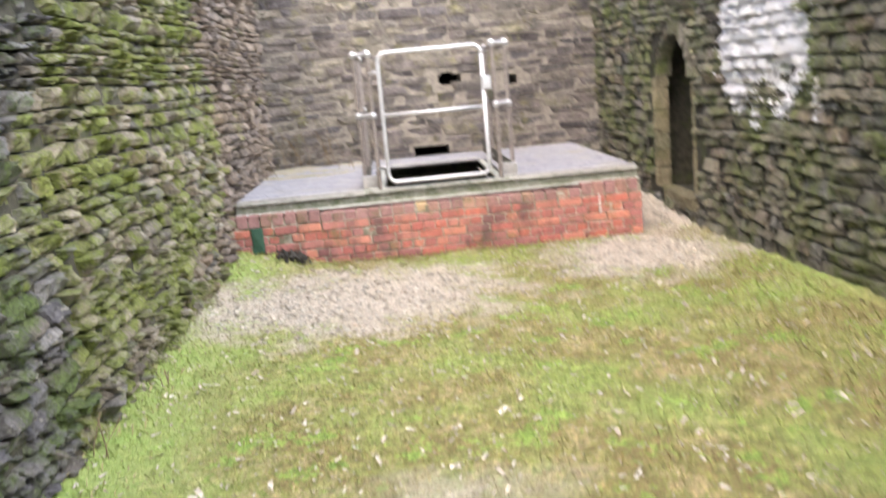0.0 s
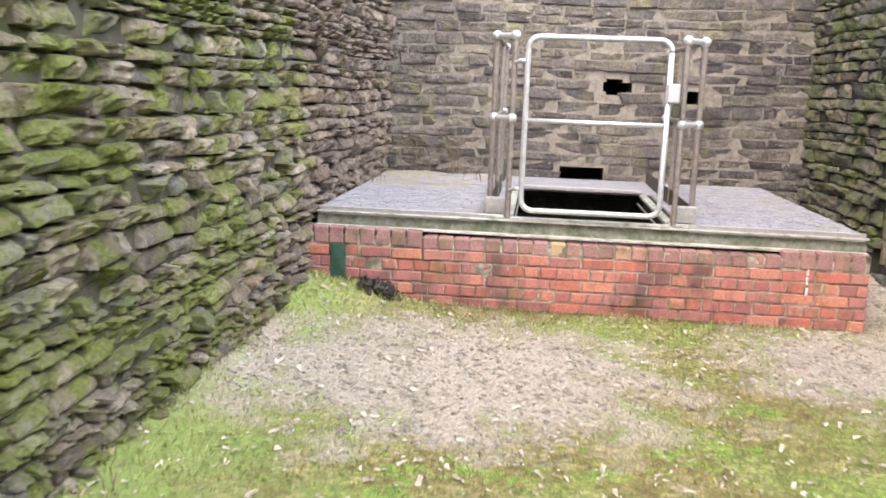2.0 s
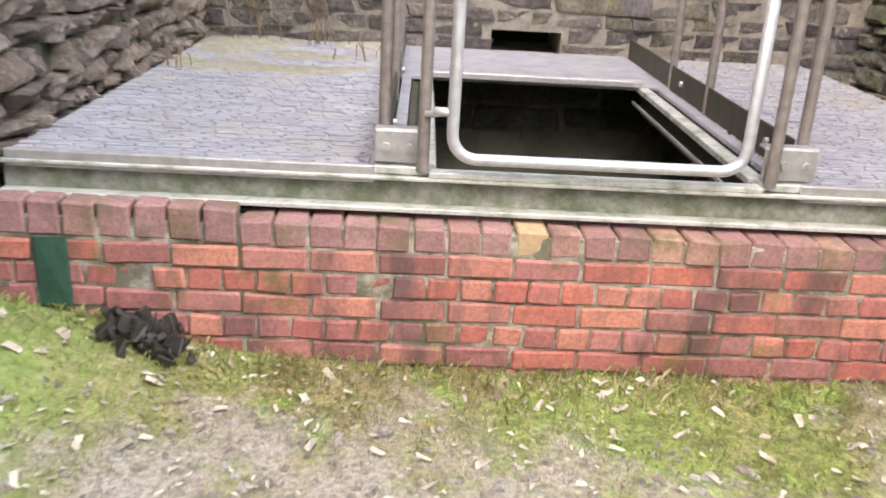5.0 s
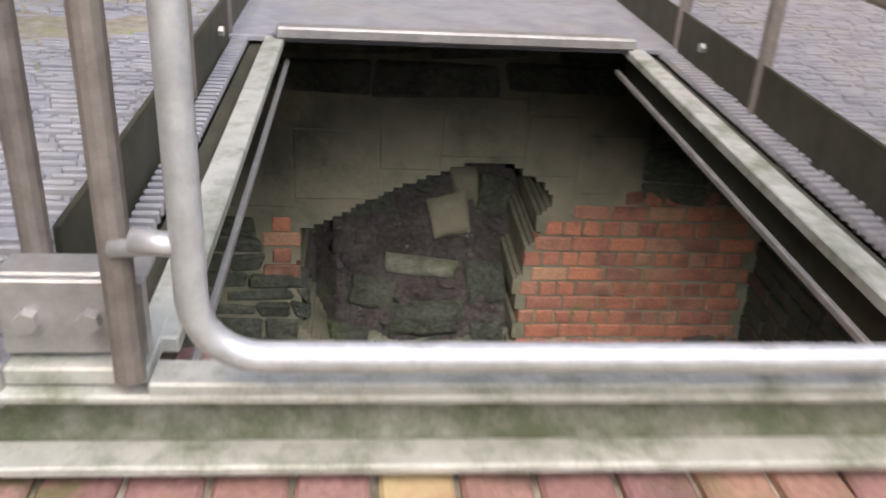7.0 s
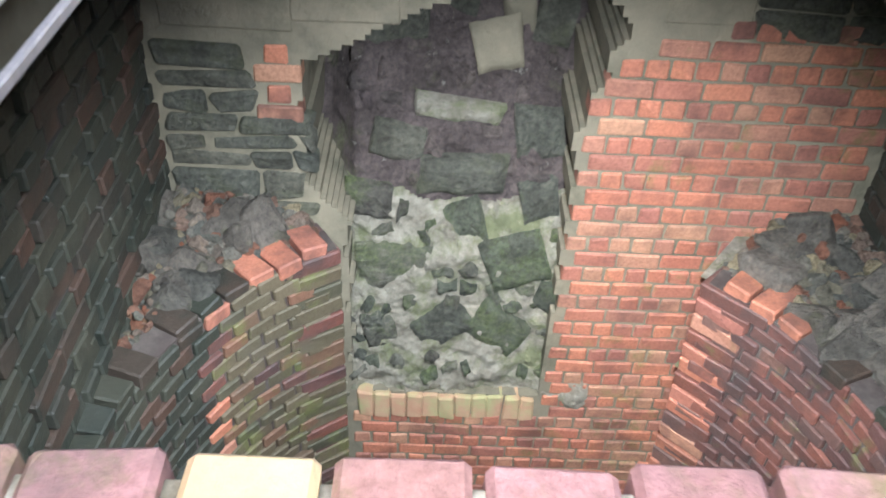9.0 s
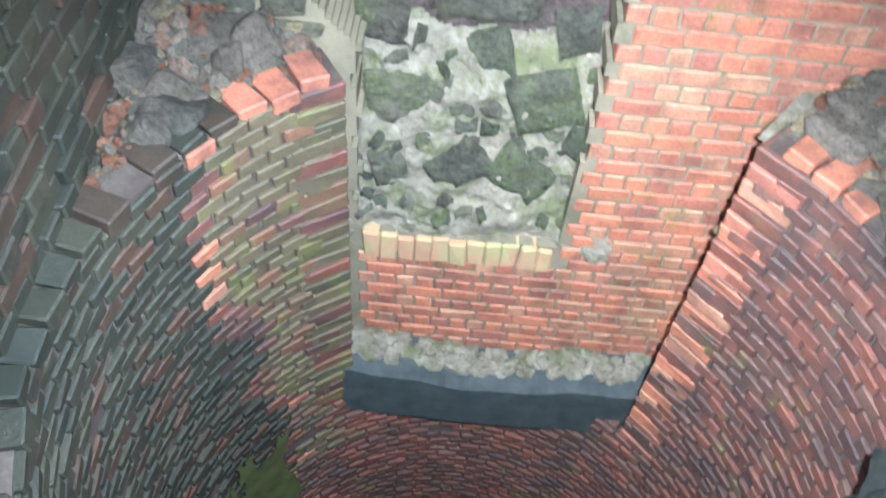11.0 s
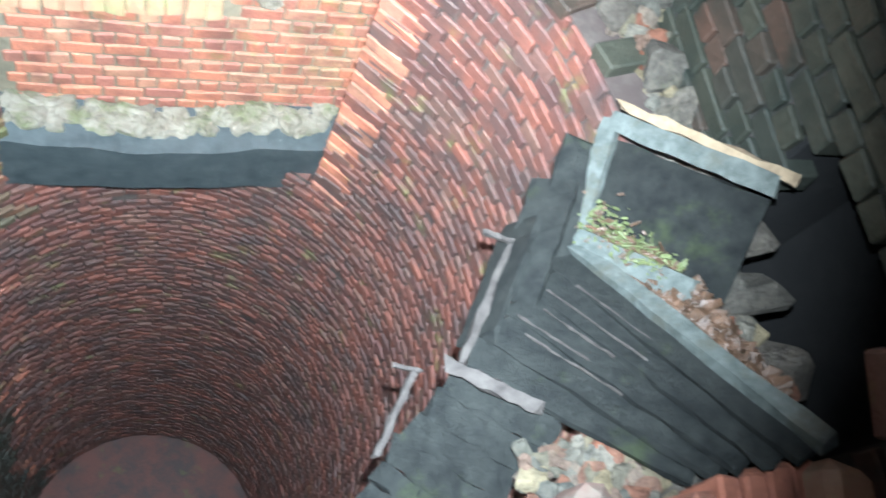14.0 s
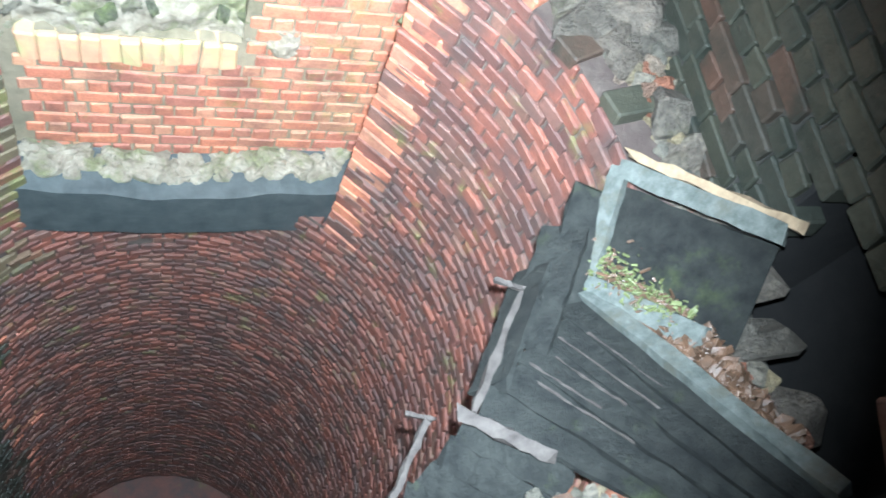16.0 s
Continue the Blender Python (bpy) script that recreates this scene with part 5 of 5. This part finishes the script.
def corner_debris():
    """Broken blocks and grit in the near east corner of the ledge."""
    r = np.random.default_rng(62)
    items = []
    for _ in range(520):
        x, y = r.uniform(0.86, 1.34), r.uniform(0.40, 0.74)
        h = max(0.0, 1 - math.hypot((x - 1.1) / 0.3, (y - 0.55) / 0.26))
        s = r.uniform(0.006, 0.026)
        items.append(placed(chamfer_box(s * 1.3, s, s * 0.7, s * 0.3, s * 0.2, r), pose(x, y, LEDGE + r.uniform(0, 0.13) * h + 0.01, *r.uniform(-60, 60, 3))))
    tagged(new("grit_heap", mesh_from("grit_heap", *joined(items), M_LEDGEDIRT)), "heap of small pale grit and broken stone", "rubble", kind="stuff")
    v, f = chamfer_box(0.13, 0.11, 0.09, 0.03, 0.014, r)
    ob = new("stone_block", mesh_from("stone_block", v, f, M_PINK))
    ob.matrix_basis = pose(0.90, 0.49, LEDGE + 0.06, 12, -8, 35)
    tagged(ob, "broken pinkish stone block lying on the ledge", "stone block")
    v, f = chamfer_box(0.075, 0.12, 0.15, 0.025, 0.012, r)
    ob = new("stone_block", mesh_from("stone_block", v, f, M_SILL))
    ob.matrix_basis = pose(1.42, 0.47, LEDGE + 0.16, 4, 6, -10)
    tagged(ob, "yellow-green mossy stone block in the corner", "stone block")
    wall = thing("brick_stub", "stub of red bricks on edge beside the rubble", "brick stub", at=(1.25, 0.5, LEDGE))
    for i in range(5):
        v, f = chamfer_box(0.03, 0.10, 0.12, 0.008, 0.004, r)
        part("brick", placed((v, f), pose(1.13 + 0.062 * i, 0.49 + 0.01 * i, LEDGE + 0.13, float(r.normal(0, 2)), float(r.normal(0, 2)), -6 + float(r.normal(0, 2)))), M_REDCLAY, wall)
    v, f = chamfer_box(0.028, 0.09, 0.04, 0.008, 0.003, r)
    ob = new("loose_brick", mesh_from("loose_brick", v, f, M_LINING))
    ob.matrix_basis = pose(1.462, 0.70, -0.615, 22, 0, 6)
    tagged(ob, "loose red brick slipping out of the pit wall", "brick")


M_PINK = mottled("pink_grey_stone", (0.11, 0.06, 0.048), (0.20, 0.14, 0.115), 14, bumps=0.8, stain=(0.15, 0.14, 0.11), sheen=0.2)
corner_debris()

# ---- small things outdoors ----
def debris_clump():
    r = np.random.default_rng(63)
    items = []
    for _ in range(90):
        x, y = r.normal(-1.34, 0.06), r.normal(-0.10, 0.04)
        s = r.uniform(0.012, 0.035)
        items.append(placed(chamfer_box(s, s * 0.7, s * 0.3, s * 0.12, s * 0.2, r), pose(x, y, ground_z(x, y) + r.uniform(0.0, 0.06), *r.uniform(-70, 70, 3))))
    tagged(new("leaf_heap", mesh_from("leaf_heap", *joined(items), M_BLACKLEAF)), "small heap of wet black leaves by the plinth", "leaf litter", kind="stuff")


M_BLACKLEAF = mottled("wet_black_leaf", (0.018, 0.016, 0.014), (0.05, 0.045, 0.035), 20, 0.5)
debris_clump()
tagged(new("paint_patch", mesh_from("paint_patch", *box(-1.70, -1.60, -0.012, -0.004, 0.17, 0.395, 0.003, 0.003), M_GREENPAINT)), "dark green painted patch on the red plinth", "paint patch")
M_LIMEWHITE = mottled("white_lime", (0.6, 0.58, 0.54), (0.85, 0.83, 0.8), 30)
lime_drip = thing("lime_drip", "thin white lime drip down the red plinth", "lime drip", at=(1.38, 0, 0.3))
for z0, z1 in ((0.36, 0.40), (0.30, 0.35), (0.23, 0.28)):
    part("drip", box(1.375, 1.39, -0.012, -0.003, z0, z1, 0.003, 0.002), M_LIMEWHITE, lime_drip)


def dry_stalks():
    """Dead stalks that grow through the back of the deck, and a few at the foot of the west wall."""
    r = np.random.default_rng(64)
    for cx, cy, cz, h, n in ((-1.55, 2.70, 0.62, 0.42, 14), (-1.16, 2.70, 0.62, 0.40, 12), (-1.7, 1.7, 0.62, 0.12, 6), (-0.85, 2.2, 0.62, 0.10, 5), (-1.86, -3.9, 0.0, 0.22, 6), (-1.84, -3.0, 0.0, 0.16, 4)):
        plant = thing("dry_stalks", "dead brown weed stalks", "dead plant", "dead weeds", at=(cx, cy, cz))
        for _ in range(n):
            a, lean = r.uniform(0, 6.28), r.uniform(0.1, 0.6)
            x, y = cx + r.normal(0, 0.07), min(cy + r.normal(0, 0.04), 2.8)
            hh = h * r.uniform(0.5, 1.1)
            pts = [(x + lean * hh * math.cos(a) * t * t, min(y + lean * hh * math.sin(a) * t * t, 2.84), cz + hh * t + (0.02 * math.sin(5 * t + a))) for t in (0, 0.33, 0.66, 1)]
            part("stalk", tube(pts, 0.0028, 4), M_STICK, plant)


dry_stalks()


def deck_dirt():
    """A thin skin of pale soil washed onto the back of the deck, deepest in the corner."""
    xs, ys = np.linspace(-1.8, -0.7, 45), np.linspace(0.9, 2.845, 70)
    lift = lambda x, y: 0.045 * ((y - 0.9) / 1.9) * (0.55 + 0.45 * (-0.7 - x) / 1.1) + 0.03 * noise.noise((x * 3, y * 3, 8)) + 0.012 * noise.noise((x * 13, y * 13, 8)) - 0.02
    verts = [(x, y, 0.618 + max(-0.012, lift(x, y))) for y in ys for x in xs]
    nx = len(xs)
    faces = [(j * nx + i, j * nx + i + 1, (j + 1) * nx + i + 1, (j + 1) * nx + i) for j in range(len(ys) - 1) for i in range(nx - 1) if max(lift(xs[i + a], ys[j + b]) for a in (0, 1) for b in (0, 1)) > -0.010]
    tagged(new("deck_soil", mesh_from("deck_soil", verts, faces, M_DECKSOIL, True)), "thin pale soil and moss washed over the deck", "soil", kind="stuff")


M_DECKSOIL = mottled("pale_silty_soil", (0.24, 0.21, 0.17), (0.46, 0.42, 0.35), 24, 0.95, 0, 0.8, 0.012, stain=(0.26, 0.29, 0.12), stain_at=(0.5, 0.66), stain_scale=5.0)
deck_dirt()


def ground_litter():
    r = np.random.default_rng(65)
    items = []
    for _ in range(4200):
        x, y = r.uniform(-1.9, 2.2), -6.5 * r.uniform(0, 1) ** 1.2 - 0.05
        s = r.uniform(0.004, 0.018) if r.uniform() < 0.85 else r.uniform(0.018, 0.032)
        items.append(placed((np.array([(-s, -s * 0.35, 0), (s, -s * 0.3, 0.004), (s * 0.8, s * 0.4, 0.002), (-s * 0.7, s * 0.35, 0.006)]), [(0, 1, 2, 3)]), pose(x, y, ground_z(x, y) + 0.012, *r.uniform(-25, 25, 2), r.uniform(0, 360))))
    tagged(new("leaf_litter", mesh_from("leaf_litter", *joined(items), M_LITTER)), "pale scattered dead leaves and straw in the grass", "leaf litter", kind="stuff")


M_LITTER = mottled("bleached_leaf", (0.22, 0.15, 0.09), (0.85, 0.80, 0.68), 9)
ground_litter()
